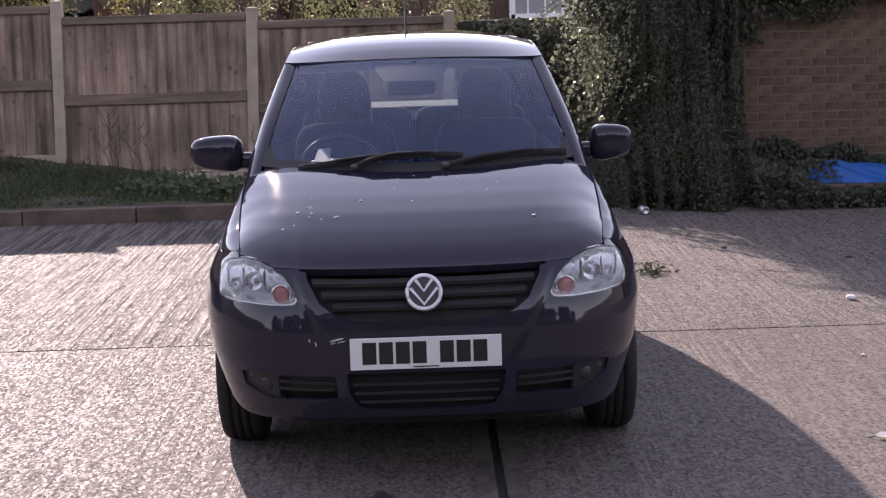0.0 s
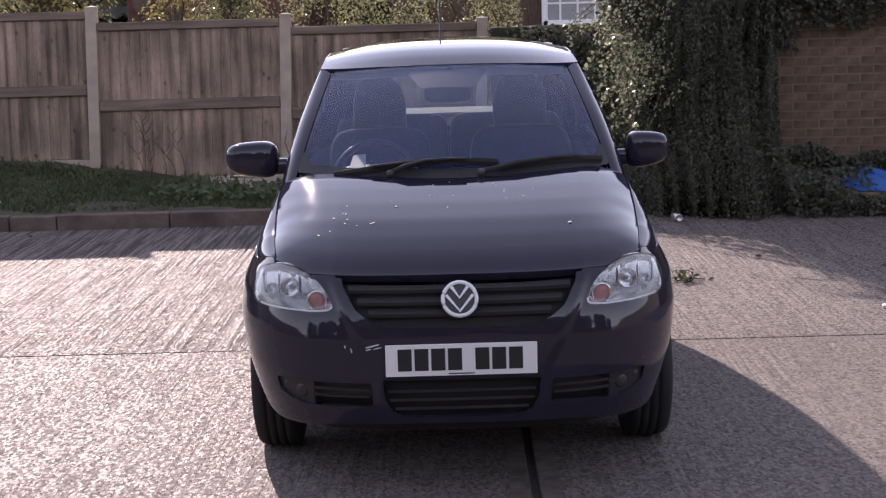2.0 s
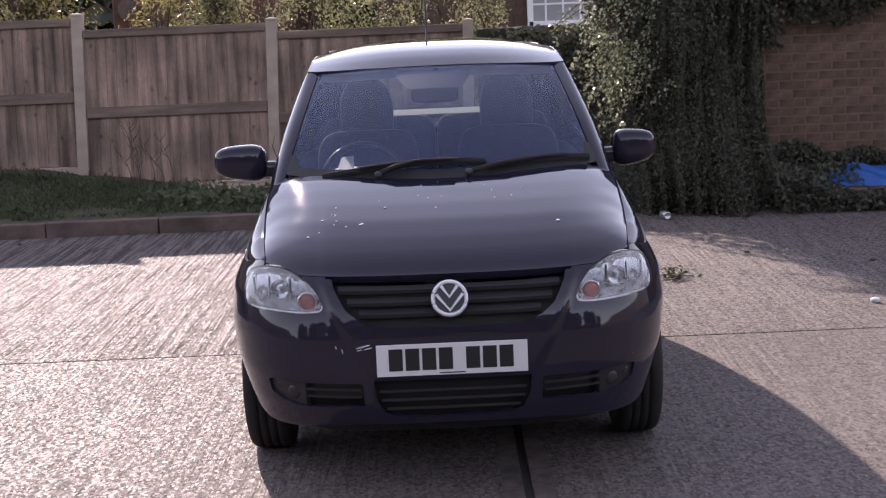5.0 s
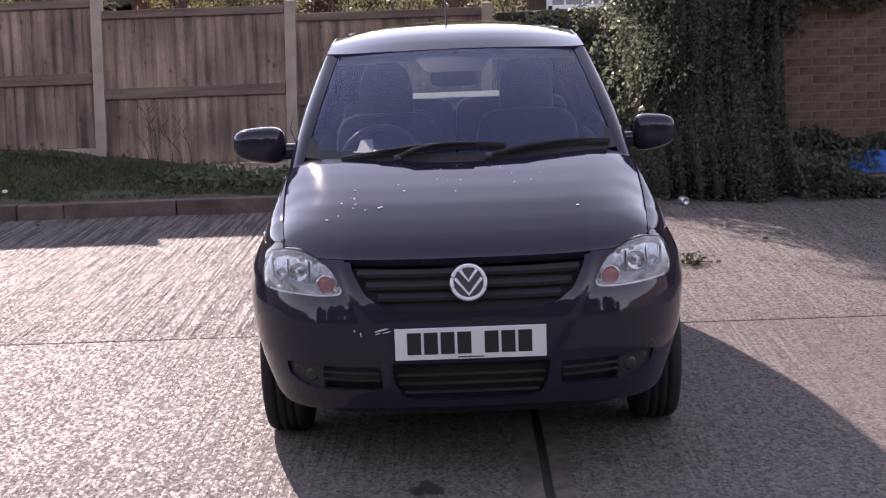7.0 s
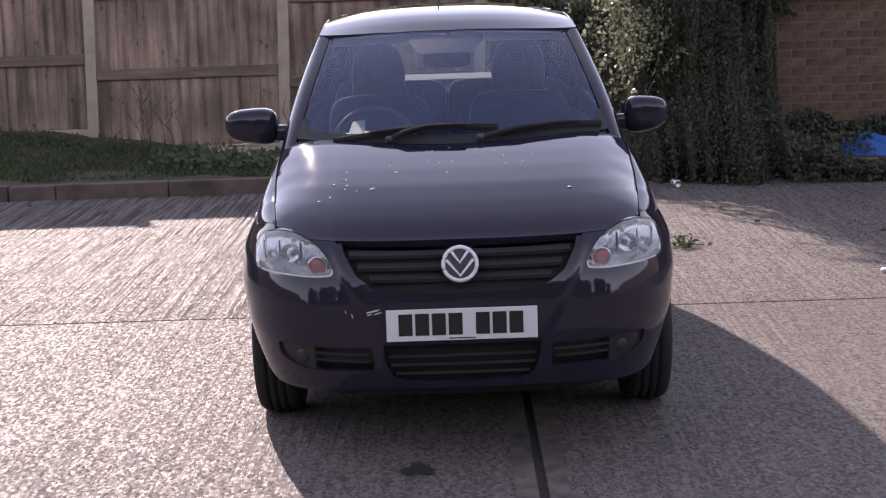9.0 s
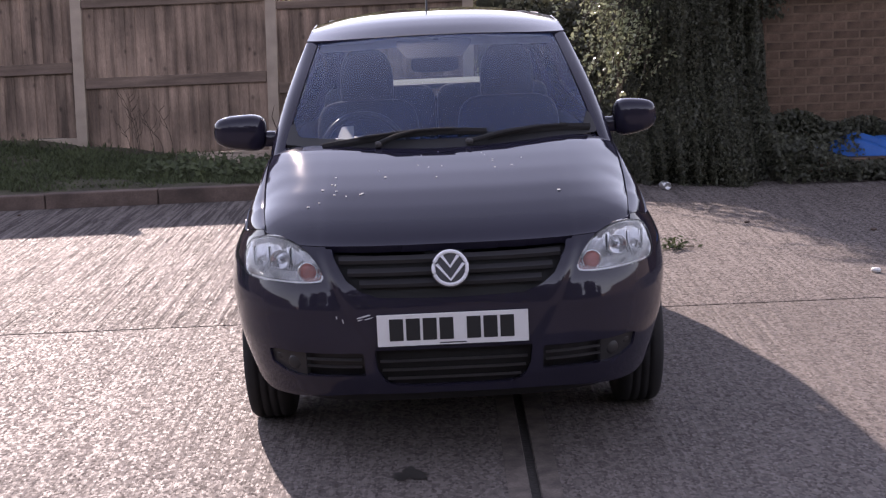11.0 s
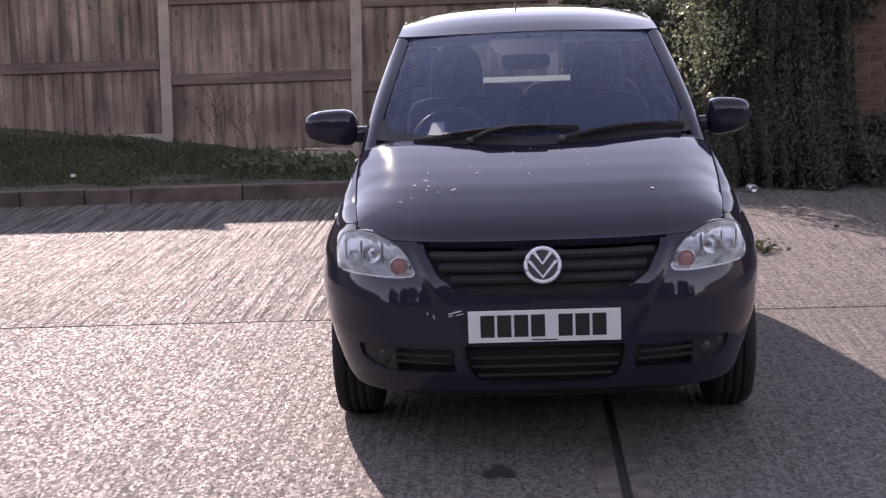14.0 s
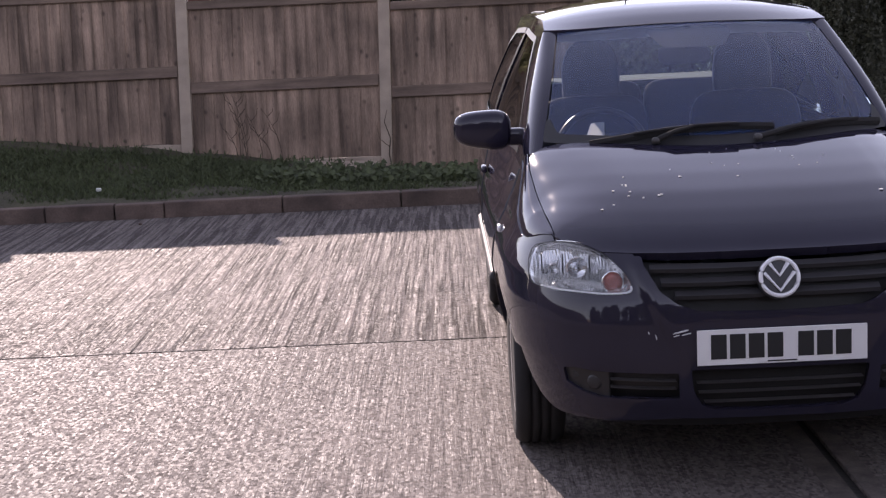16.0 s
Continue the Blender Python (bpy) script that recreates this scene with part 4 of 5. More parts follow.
# ---- leaves ----
def leaf_cloud(name, centres, faces_to, size, material, parent=None, seed=1, droop=0.5, spread=0.6, shape=0):
    """Many small folded leaves at the centres, turned roughly to faces_to."""
    r = np.random.default_rng(seed)
    n = len(centres)
    nrm = faces_to + r.normal(0, spread, (n, 3))
    nrm /= np.linalg.norm(nrm, axis=1, keepdims=True) + 1e-9
    down = np.array([0, 0, -droop]) + r.normal(0, 0.6, (n, 3))
    tip = down - (down * nrm).sum(1, keepdims=True) * nrm
    tip /= np.linalg.norm(tip, axis=1, keepdims=True) + 1e-9
    side = np.cross(nrm, tip)
    s = (size * r.uniform(0.55, 1.35, n))[:, None]
    if shape == 0:
        pat = np.array([(0, -0.45, 0.0), (0.50, -0.25, 0.10), (0.30, 0.12, 0.06), (0.0, 0.62, -0.04), (-0.30, 0.12, 0.06), (-0.50, -0.25, 0.10), (0, 0, 0)])
        tri = [(0, 1, 6), (1, 2, 6), (2, 3, 6), (3, 4, 6), (4, 5, 6), (5, 0, 6)]
    else:
        pat = np.array([(0, -0.5, 0.0), (0.24, 0.0, 0.06), (0.0, 0.55, -0.03), (-0.24, 0.0, 0.06)])
        tri = [(0, 1, 2), (0, 2, 3)]
    k = len(pat)
    v = centres[:, None, :] + s[:, None] * (pat[None, :, 0, None] * side[:, None] + pat[None, :, 1, None] * tip[:, None] + pat[None, :, 2, None] * nrm[:, None])
    f = (np.arange(n)[:, None, None] * k + np.array(tri)[None]).reshape(-1, 3)
    me = bpy.data.meshes.new(name)
    me.from_pydata(v.reshape(-1, 3).tolist(), [], f.tolist())
    me.materials.append(M[material])
    ob = new(name, me)
    ob.parent = parent
    ob["kind"] = "stuff"
    return ob


# ---- verge, kerb ----
KERB_Y = 7.06
FENCE_Y = 9.28


def verge_z(x, y):
    top = np.clip(0.075 - 0.104 * (x + 1.57), 0.03, 0.9)
    k = np.clip((y - KERB_Y - 0.12) / (FENCE_Y - KERB_Y - 0.3), 0, 1.6)
    return 0.10 + (top - 0.10) * k ** 1.2


gx, gy = np.meshgrid(np.linspace(-13, 1.7, 120), np.linspace(KERB_Y + 0.10, 10.3, 40))
gz = verge_z(gx, gy) + 0.02 * np.sin(gx * 5.3 + gy * 3) * np.sin(gy * 6.1 - gx * 2) - 0.02 * step(0.25, 0, gy - KERB_Y - 0.1)
verge = tagged(mesh_object("verge", cut_sheet(np.stack([gx, gy, gz], -1), np.full(gx.shape, 1.0), 0.3), "grass_soil", smooth=True), "sloping earth verge with rough grass", "verge", kind="structure")


def grass_blades(n, seed):
    r = np.random.default_rng(seed)
    x, y = r.uniform(-9.5, 1.5, n), KERB_Y + 0.30 + 2.34 * r.uniform(0, 1, n) ** 0.85
    clump = np.sin(x * 3.1 + 1) * np.sin(y * 4.3) + np.sin(x * 7.7 - y * 2) * 0.6
    keep = clump + r.normal(0, 0.7, n) > -0.5 - 0.7 * step(KERB_Y + 0.3, KERB_Y + 1.0, y)
    keep &= (y < FENCE_Y - 0.30 - 0.5 * (np.abs(x + 1.9) < 0.6)) | (r.random(n) < 0.08)
    x, y, clump = x[keep], y[keep], clump[keep]
    n = len(x)
    z = verge_z(x, y) - 0.01
    h = 0.62 * (0.05 + 0.05 * r.random(n) + 0.02 * clump) * (0.7 + 0.5 * step(KERB_Y, KERB_Y + 1.3, y))
    a = r.uniform(0, math.tau, n)
    w, lean = 0.006 + 0.004 * r.random(n), r.normal(0, 0.5, (n, 2)) * h[:, None]
    base = np.stack([x, y, z], -1)
    d = np.stack([np.cos(a) * w, np.sin(a) * w, np.zeros(n)], -1)
    mid = base + np.stack([lean[:, 0] * 0.35, lean[:, 1] * 0.35, h * 0.6], -1)
    tip = base + np.stack([lean[:, 0], lean[:, 1], h], -1)
    v = np.stack([base - d, base + d, mid + d * 0.8, tip, mid - d * 0.8], 1).reshape(-1, 3)
    i = np.arange(n)[:, None] * 5
    me = bpy.data.meshes.new("grass")
    me.from_pydata(v.tolist(), [], np.concatenate([i + np.array([0, 1, 2, 4]), ], 1).tolist() + np.concatenate([i + np.array([4, 2, 3])], 1).tolist())
    me.materials.append(M["grass"])
    return tagged(new("grass", me), "rough green grass on the verge", "grass", kind="stuff")


grass_blades(90000, 3)
kerb = thing("kerb", "row of worn concrete kerb stones", "kerb", kind="structure")
joints = [-13.2, -12.3, -11.4, -10.45, -9.55, -8.65, -7.72, -6.8, -5.9, -5.0, -4.16, -3.62, -3.235, -2.32, -1.405, -0.49, 0.425, 1.34]
for a, b in zip(joints, joints[1:]):
    k = part("kerb_stone", box(a + 0.005, KERB_Y, -0.1, b - 0.005, KERB_Y + 0.125, 0.112, 0.012, 3), "kerb", kerb)
    k.location.z = 0.006 * math.sin(a * 7)

# ---- fence ----
POSTS = [(-10.76, 2.26), (-8.92, 2.13), (-7.08, 2.015), (-5.24, 1.905), (-3.405, 1.798), (-1.590, 1.685), (0.250, 1.60)]
LEAN = 0.030


def leaning(bm):
    """The whole fence leans a little to the east."""
    for v in bm.verts:
        v.co.x += LEAN * (v.co.z - 0.3)
    return bm


fence = thing("fence", "weathered timber panel fence between concrete posts", "fence")


def post(x, top):
    w = 0.050
    bm = bmesh.new()
    bmesh.ops.create_cube(bm, size=1, matrix=Matrix.LocRotScale((x, FENCE_Y, (top - 0.4) / 2), None, (2 * w, 0.11, top + 0.4 - 0.03)))
    cap = box(x - w - 0.003, FENCE_Y - 0.058, top - 0.035, x + w + 0.003, FENCE_Y + 0.058, top - 0.012, 0.004, 1, bm)
    tops = [bm.verts.new(p) for p in ((x - w, FENCE_Y - 0.05, top - 0.012), (x + w, FENCE_Y - 0.05, top - 0.012), (x + w, FENCE_Y + 0.05, top - 0.012), (x - w, FENCE_Y + 0.05, top - 0.012))]
    apex = bm.verts.new((x, FENCE_Y, top - 0.002))
    for i in range(4):
        bm.faces.new((tops[i], tops[(i + 1) % 4], apex))
    return part("fence_post", leaning(bm), "post", fence, "pale concrete post")


for x, top in POSTS:
    post(x, top)
rnd = random.Random(11)
for (xa, za), (xb, zb) in zip(POSTS, POSTS[1:]):
    x0, x1 = xa + 0.055, xb - 0.055
    top = zb - 0.05
    low = max(0.03, 0.075 - 0.104 * ((xa + xb) / 2 + 1.57))
    part("fence_cap", leaning(box(x0, FENCE_Y - 0.055, top - 0.075, x1, FENCE_Y - 0.005, top, 0.006, 1)), "rail", fence)
    mid = low + (top - low) * 0.47
    part("fence_rail", leaning(box(x0, FENCE_Y - 0.052, mid - 0.05, x1, FENCE_Y - 0.004, mid + 0.05, 0.006, 1)), "rail", fence)
    part("gravel_board", leaning(box(x0, FENCE_Y - 0.022, low - 0.30, x1, FENCE_Y + 0.03, low - 0.006, 0.004, 1)), "post", fence)
    n = 18
    wd = (x1 - x0) / n
    for tier, (b0, b1) in enumerate(((low, mid), (mid, top - 0.01))):
        for k in range(n):
            dz = rnd.uniform(-0.006, 0.006)
            bm = bmesh.new()
            xl, xr = x0 + k * wd, x0 + (k + 1) * wd + 0.012
            y = FENCE_Y - 0.02 - 0.006 * tier + rnd.uniform(-0.003, 0.003)
            vs = [bm.verts.new(p) for p in ((xl, y + 0.007, b0 + dz), (xr, y - 0.004, b0 + dz), (xr, y + 0.004, b0 + dz), (xl, y + 0.017, b0 + dz), (xl, y + 0.007, b1), (xr, y - 0.004, b1), (xr, y + 0.004, b1), (xl, y + 0.017, b1))]
            for q in ((0, 1, 5, 4), (1, 2, 6, 5), (2, 3, 7, 6), (3, 0, 4, 7), (4, 5, 6, 7), (3, 2, 1, 0)):
                bm.faces.new([vs[i] for i in q])
            part("fence_board", leaning(bm), "board", fence)

# ---- garden wall with ivy ----
WALL_Y = 7.75
WALL_TOP = 2.05
wall = tagged(mesh_object("wall_garden", box(1.5, WALL_Y + 0.0062, -0.3, 12, WALL_Y + 0.22, WALL_TOP, 0.01, 1), "mortar"), "brown brick garden wall with pale mortar", "wall", kind="structure")
bm = box(-0.1075, -0.05, -0.0325, 0.1075, 0.05, 0.0325, 0.005, 1)
brick_mesh = bpy.data.meshes.new("brick")
bm.to_mesh(brick_mesh)
bm.free()
brick_mesh.materials.append(M["brick"])
rnd = random.Random(5)
rows_n = int(WALL_TOP / 0.075)
rest = bmesh.new()
for r in range(rows_n + 1):
    for c in range(-1, 48):
        x = 1.62 + c * 0.225 + (0.1125 if r % 2 else 0)
        z = 0.035 + r * 0.075
        if x < 1.6 or x > 11.8 or z > WALL_TOP - 0.03:
            continue
        y = WALL_Y + 0.0535 + rnd.uniform(-0.0015, 0.0015)
        if 2.55 < x < 4.7 and z < 1.95:
            b = new("brick", brick_mesh)
            b.parent = wall
            b.location = (x, y, z)
        else:
            box(x - 0.1075, y - 0.05, z - 0.0325, x + 0.1075, y + 0.05, z + 0.0325, 0, 1, rest)
rest_ob = part("bricks_beyond", rest, "brick", wall)
rest_ob["kind"] = "stuff"

ivy = thing("ivy", "thick dark green ivy hanging over a wall", "ivy")


def ivy_front(x, z):
    """How far the ivy stands out from the wall."""
    mid = 2.15 - 0.05 * z
    half = 0.62 + 0.16 * step(0.7, 0.0, z) + 0.10 * step(1.3, 2.2, z)
    k = np.clip(1 - ((x - mid) / half) ** 2, 0, 1) ** 0.5
    bulge = 1.05 + 0.35 * step(0.8, 0.1, z) - 0.15 * step(1.0, 2.4, z)
    lump = 0.10 * np.sin(x * 9 + z * 2.2) + 0.07 * np.sin(z * 6.5 - x * 4) + 0.05 * np.sin(x * 17 + z * 1.1)
    return WALL_Y + 0.25 - (bulge + lump) * k, k


# dark backing sheet: the shade between the leaves is in its colour
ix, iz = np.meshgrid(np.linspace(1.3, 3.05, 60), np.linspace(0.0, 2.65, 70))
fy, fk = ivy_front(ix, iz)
part("ivy_core", cut_sheet(np.stack([ix, fy + 0.12, iz], -1), fk - 0.15), "ivy_core", ivy, "dark backing sheet for the shade inside the ivy", True)
r = np.random.default_rng(8)
n = 105000
x, z = r.uniform(1.25, 3.1, n), 2.7 * r.uniform(0, 1, n)
x = x + 0.035 * np.sin(x * 46 + 2.5 * np.sin(z * 1.7 + x * 3))
y, k = ivy_front(x, z)
keep = k > 0.06
x, y, z, k = x[keep], y[keep], z[keep], k[keep]
y = y + r.uniform(-0.02, 0.13, len(x)) + 0.04 * np.sin(x * 46)
to = np.stack([(x - 2.15) * 1.0, np.full(len(x), -0.9), np.full(len(x), 0.15)], -1)
leaf_cloud("ivy_leaves", np.stack([x, y, z], -1), to, 0.0215, "ivy", ivy, 1, 1.3, 0.8)
# hanging strands on the sunny edge, sunlight brightened into their leaf colour
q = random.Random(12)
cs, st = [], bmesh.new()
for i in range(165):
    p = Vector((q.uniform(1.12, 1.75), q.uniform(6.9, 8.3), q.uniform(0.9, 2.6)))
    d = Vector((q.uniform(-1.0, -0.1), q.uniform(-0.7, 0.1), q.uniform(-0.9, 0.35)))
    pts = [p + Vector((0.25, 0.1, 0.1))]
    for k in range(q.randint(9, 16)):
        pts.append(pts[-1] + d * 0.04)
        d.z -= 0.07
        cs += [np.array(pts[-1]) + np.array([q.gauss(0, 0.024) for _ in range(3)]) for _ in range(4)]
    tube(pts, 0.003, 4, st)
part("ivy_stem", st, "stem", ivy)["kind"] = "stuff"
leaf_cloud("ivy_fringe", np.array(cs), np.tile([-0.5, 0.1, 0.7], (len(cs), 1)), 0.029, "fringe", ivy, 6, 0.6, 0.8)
# growth along the top of the wall and along its foot, and over the fence end
n = 26000
x, z = r.uniform(1.2, 6.5, n), 2.0 + 0.75 * r.random(n) - 0.25 * r.random(n) ** 2
y = WALL_Y + 0.1 + r.uniform(-0.6, 0.8, n)
hang = r.random(n) < 0.3
z = np.where(hang, 1.50 + 0.5 * r.random(n) + 0.10 * np.sin(x * 7), z)
y = np.where(hang, WALL_Y - 0.05 - 0.15 * r.random(n), y)
leaf_cloud("ivy_top", np.stack([x, y, z], -1), np.tile([0, -0.4, 0.8], (n, 1)), 0.040, "ivy", ivy, 2)
for tx_, tz_, tw in ((2.75, 1.25, 0.16), (3.05, 1.45, 0.14), (3.42, 1.55, 0.11), (3.9, 1.62, 0.2)):
    n = 700
    k = r.random(n)
    x = tx_ + r.normal(0, 1, n) * tw * (0.35 + 0.65 * k)
    z, y = tz_ + (2.1 - tz_) * k, WALL_Y - 0.04 - 0.12 * r.random(n)
    leaf_cloud("ivy_tongue", np.stack([x, y, z], -1), np.tile([0, -0.9, 0.3], (n, 1)), 0.036, "ivy", ivy, 40 + int(tx_ * 10), 1.2, 0.6)
n = 9000
x = r.uniform(2.6, 4.9, n)
z, y = 0.02 + (0.11 + 0.24 * step(3.3, 2.7, x)) * r.random(n) ** 1.5, WALL_Y - 0.66 - 0.55 * r.random(n) ** 1.4
leaf_cloud("ivy_foot", np.stack([x, y, z], -1), np.tile([0, -0.4, 0.8], (n, 1)), 0.032, "ivy", ivy, 3)
n = 9000
x, z = 0.5 + 1.25 * r.random(n) ** 0.6, r.uniform(0.0, 1.5, n)
y = FENCE_Y - 0.2 - 0.35 * r.random(n) - 0.9 * step(1.0, 1.8, x) * r.random(n)
leaf_cloud("ivy_screen", np.stack([x, y, z], -1), np.tile([-0.2, -0.9, 0.3], (n, 1)), 0.036, "ivy", ivy, 4)
n = 5200
x = 2.75 + 1.45 * r.random(n) ** 1.5
z = 0.10 + (0.37 - 0.13 * (x - 2.75) + 0.04 * np.sin(x * 11)) * r.random(n) ** 0.8
y = WALL_Y - 0.03 - 0.18 * r.random(n)
leaf_cloud("ivy_behind_sheet", np.stack([x, y, z], -1), np.tile([-0.1, -0.9, 0.4], (n, 1)), 0.032, "ivy", ivy, 5)
n = 200
x = 3.05 + 0.34 * r.random(n) ** 1.6
y = 7.04 + 0.3 * r.random(n)
z = 0.14 + 0.10 * step(7.04, 7.2, y) + 0.07 * r.random(n)
leaf_cloud("ivy_sprays", np.stack([x, y, z], -1), np.tile([-0.1, -0.8, 0.6], (n, 1)), 0.032, "ivy", ivy, 6)
# dark box at the fence end, coloured to stand in for deep shade
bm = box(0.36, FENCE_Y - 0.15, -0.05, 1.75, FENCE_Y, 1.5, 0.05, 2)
part("ivy_shade_box", bm, "ivy_core", ivy)

# ---- blue sheet and can ----
bx, bz = np.meshgrid(np.linspace(0, 1, 60), np.linspace(0, 1, 30))
ty_ = 7.06 + 0.45 * bz
tz_ = 0.139 + 0.15 * np.sin(math.pi * np.clip(bz * 0.92, 0, 1)) * (0.75 + 0.2 * np.sin(bx * 9) + 0.1 * np.sin(bx * 23 + bz * 8)) + 0.02 * np.sin(bx * 40 + bz * 25) * step(0, 0.3, bz)
tagged(mesh_object("planting_bed", box(2.88, 7.03, -0.05, 5.2, WALL_Y + 0.007, 0.135, 0.02, 2), "soil"), "dark earth bed at the foot of the wall", "bed", kind="structure")
tarp = tagged(mesh_object("tarpaulin", cut_sheet(np.stack([3.10 + 1.5 * bx, ty_ + 0.03 * np.sin(bx * 14 + 3 * bz), tz_ - 0.5 * (tz_ - 0.14) * step(0.2, 0.0, bx)], -1), np.full(bx.shape, 1.0), 0.02), "tarp", smooth=True), "crumpled bright blue plastic sheet by the wall", "tarpaulin")
can = thing("drink_can", "small empty tin can lying on concrete", "can", (1.71, 6.62, 0.0))
part("can_body", lathe([(0.024, -0.055), (0.031, -0.048), (0.033, -0.04), (0.033, 0.04), (0.031, 0.048), (0.024, 0.055), (0.022, 0.05)], pose(0, 0, 0.033, 90, 0, 14), 24), "tin", can, smooth=True)

# ---- beyond the fence ----
hedge = thing("hedge", "tall straggly sunlit hedge with yellowing leaves", "hedge")
n = 30000
x = r.uniform(-1.8, 0.75, n)
y, z = 11.2 + r.normal(0, 0.35, n), 0.3 + 2.1 * r.random(n)
keep = (np.sin(x * 4 + z * 3) + np.sin(x * 9 - z * 5) + r.normal(0, 0.8, n)) > -0.6
leaf_cloud("hedge_leaves", np.stack([x, y, z], -1)[keep], np.tile([0, -0.3, 0.6], (keep.sum(), 1)), 0.038, "hedge", hedge, 5, 0.2, 0.9, 1)
for k in range(26):
    x = -1.8 + 2.5 * k / 25
    part("hedge_stem", tube([(x, 11.2, 0.0), (x + rnd.uniform(-.2, .2), 11.2 + rnd.uniform(-.3, .3), 1.4), (x + rnd.uniform(-.5, .5), 11.2 + rnd.uniform(-.4, .4), 2.3)], [0.02, 0.014, 0.005], 6), "stem", hedge)


def tree(x, y, h, spread, n, seed, material, size=0.12):
    t = thing("tree", "leafy garden tree behind the fence", "tree", group="garden trees")
    q = random.Random(seed)
    part("trunk", tube([(x, y, -0.2), (x + 0.1, y, h * 0.3), (x - 0.05, y + 0.1, h * 0.6), (x, y, h * 0.9)], [0.16, 0.12, 0.08, 0.02], 10), "stem", t, smooth=True)
    cs = []
    rr = np.random.default_rng(seed)
    for i in range(26):
        a, hh = q.uniform(0, math.tau), h * q.uniform(0.25, 1.0)
        d = spread * q.uniform(0.35, 1.0) * (1.15 - 0.6 * hh / h)
        e = Vector((x + d * math.cos(a), y + d * math.sin(a), hh))
        part("limb", tube([(x, y, hh * 0.7), e.lerp(Vector((x, y, hh * 0.75)), 0.5), e], [0.05, 0.03, 0.01], 6), "stem", t)
        cs.append(np.array(e) + rr.normal(0, spread * 0.22, (n // 26, 3)))
    cs = np.concatenate(cs)
    leaf_cloud("crown", cs, np.tile([0, 0, 0.7], (len(cs), 1)), size, material, t, seed, 0.3, 0.9, 1)


tree(-6.4, 13.4, 2.9, 1.3, 13000, 21, "hedge", 0.07)
tree(-4.75, 12.6, 2.5, 0.8, 8000, 22, "gold", 0.055)
tree(-3.0, 11.6, 2.0, 0.42, 3200, 25, "gold", 0.05)
tree(-2.4, 11.7, 2.3, 0.55, 6000, 23, "hedge", 0.055)
tree(3.2, 12.5, 2.9, 1.2, 11000, 24, "hedge", 0.07)
woods = tagged(leaf_cloud("far_trees", np.stack([r.uniform(-34, 34, 26000), 30 + r.normal(0, 1.6, 26000), 3.3 * r.random(26000) ** 0.8], -1), np.tile([0, -0.5, 0.5], (26000, 1)), 0.75, "ivy", None, 31, 0.3, 0.9, 1), "dark line of tall trees in the distance", "woods", kind="stuff")


def house(x0, x1, y, h, material, label):
    hs = thing("house", label, "house", (0, 0, 0))
    part("wall", box(x0, y, -0.3, x1, y + 7, h, 0.02, 1), material, hs)
    bm = bmesh.new()
    v = [bm.verts.new(p) for p in ((x0 - 0.3, y - 0.4, h - 0.1), (x1 + 0.3, y - 0.4, h - 0.1), (x1 + 0.3, y + 7.4, h - 0.1), (x0 - 0.3, y + 7.4, h - 0.1), (x0 - 0.3, y + 3.5, h + 0.6), (x1 + 0.3, y + 3.5, h + 0.6))]
    for q in ((0, 1, 5, 4), (2, 3, 4, 5), (1, 2, 5), (3, 0, 4), (3, 2, 1, 0)):
        bm.faces.new([v[i] for i in q])
    part("roof", bm, "roof_tile", hs)
    return hs


h1 = house(-0.9, 9.0, 18.0, 2.9, "brick", "orange brick house with white window beyond the fence")
win = thing("window", "white sash window with small panes", "")
win.parent = h1
wx0, wx1, wz0, wz1 = 1.38, 2.42, 1.36, 2.75
for a in ((wx0 - 0.02, wz0, wx0 + 0.07, wz1), (wx1 - 0.07, wz0, wx1 + 0.02, wz1), (wx0, wz1 - 0.07, wx1, wz1), (wx0, wz0, wx1, wz0 + 0.09), (wx0, 2.03, wx1, 2.09)):
    part("window_frame", box(a[0], 17.92, a[1], a[2], 18.02, a[3], 0.006, 1), "white_frame", win)
part("sill", box(wx0 - 0.1, 17.84, wz0 - 0.07, wx1 + 0.1, 18.02, wz0, 0.008, 1), "white_frame", win)
for k in (1, 2, 3):
    xx = wx0 + (wx1 - wx0) * k / 4
    part("glazing_bar", box(xx - 0.015, 17.95, wz0, xx + 0.015, 18.0, wz1), "white_frame", win)
for zz in (1.70, 2.4):
    part("glazing_bar", box(wx0, 17.951, zz - 0.014, wx1, 17.999, zz + 0.014), "white_frame", win)
part("pane", box(wx0 + 0.05, 17.97, wz0 + 0.05, wx1 - 0.05, 17.985, wz1 - 0.05), "lining", win)
h2 = house(-4.65, -2.2, 17.0, 2.7, "dark_brick", "dark red brick house in shade beyond the fence")
part("satellite_dish", pillow(-4.40, 16.85, 1.86, 0.13, 0.04, 0.15, 0.9, 1, 24), "kerb", h2, "grey satellite dish", True)

# unseen wall added behind the camera to bounce and reflect light
tagged(mesh_object("bounce_wall", box(-60, -22.3, -0.3, 60, -22, 5.0, 0.02, 1), "plain_wall"), "unseen plain wall added for bounce light and reflections", "wall", kind="structure")
n = 15000
lump = r.uniform(-34, 34, n)
crown = 6.8 + 1.1 * np.sin(lump * 0.55) + 0.8 * np.sin(lump * 1.37 + 1)
tagged(leaf_cloud("trees_behind", np.stack([lump, -20.6 + r.normal(0, 0.5, n), crown * r.random(n) ** 0.75], -1), np.tile([0, 0.6, 0.4], (n, 1)), 0.85, "ivy", None, 33, 0.3, 0.9, 1), "dark row of trees along the far side of the yard", "woods", kind="stuff")
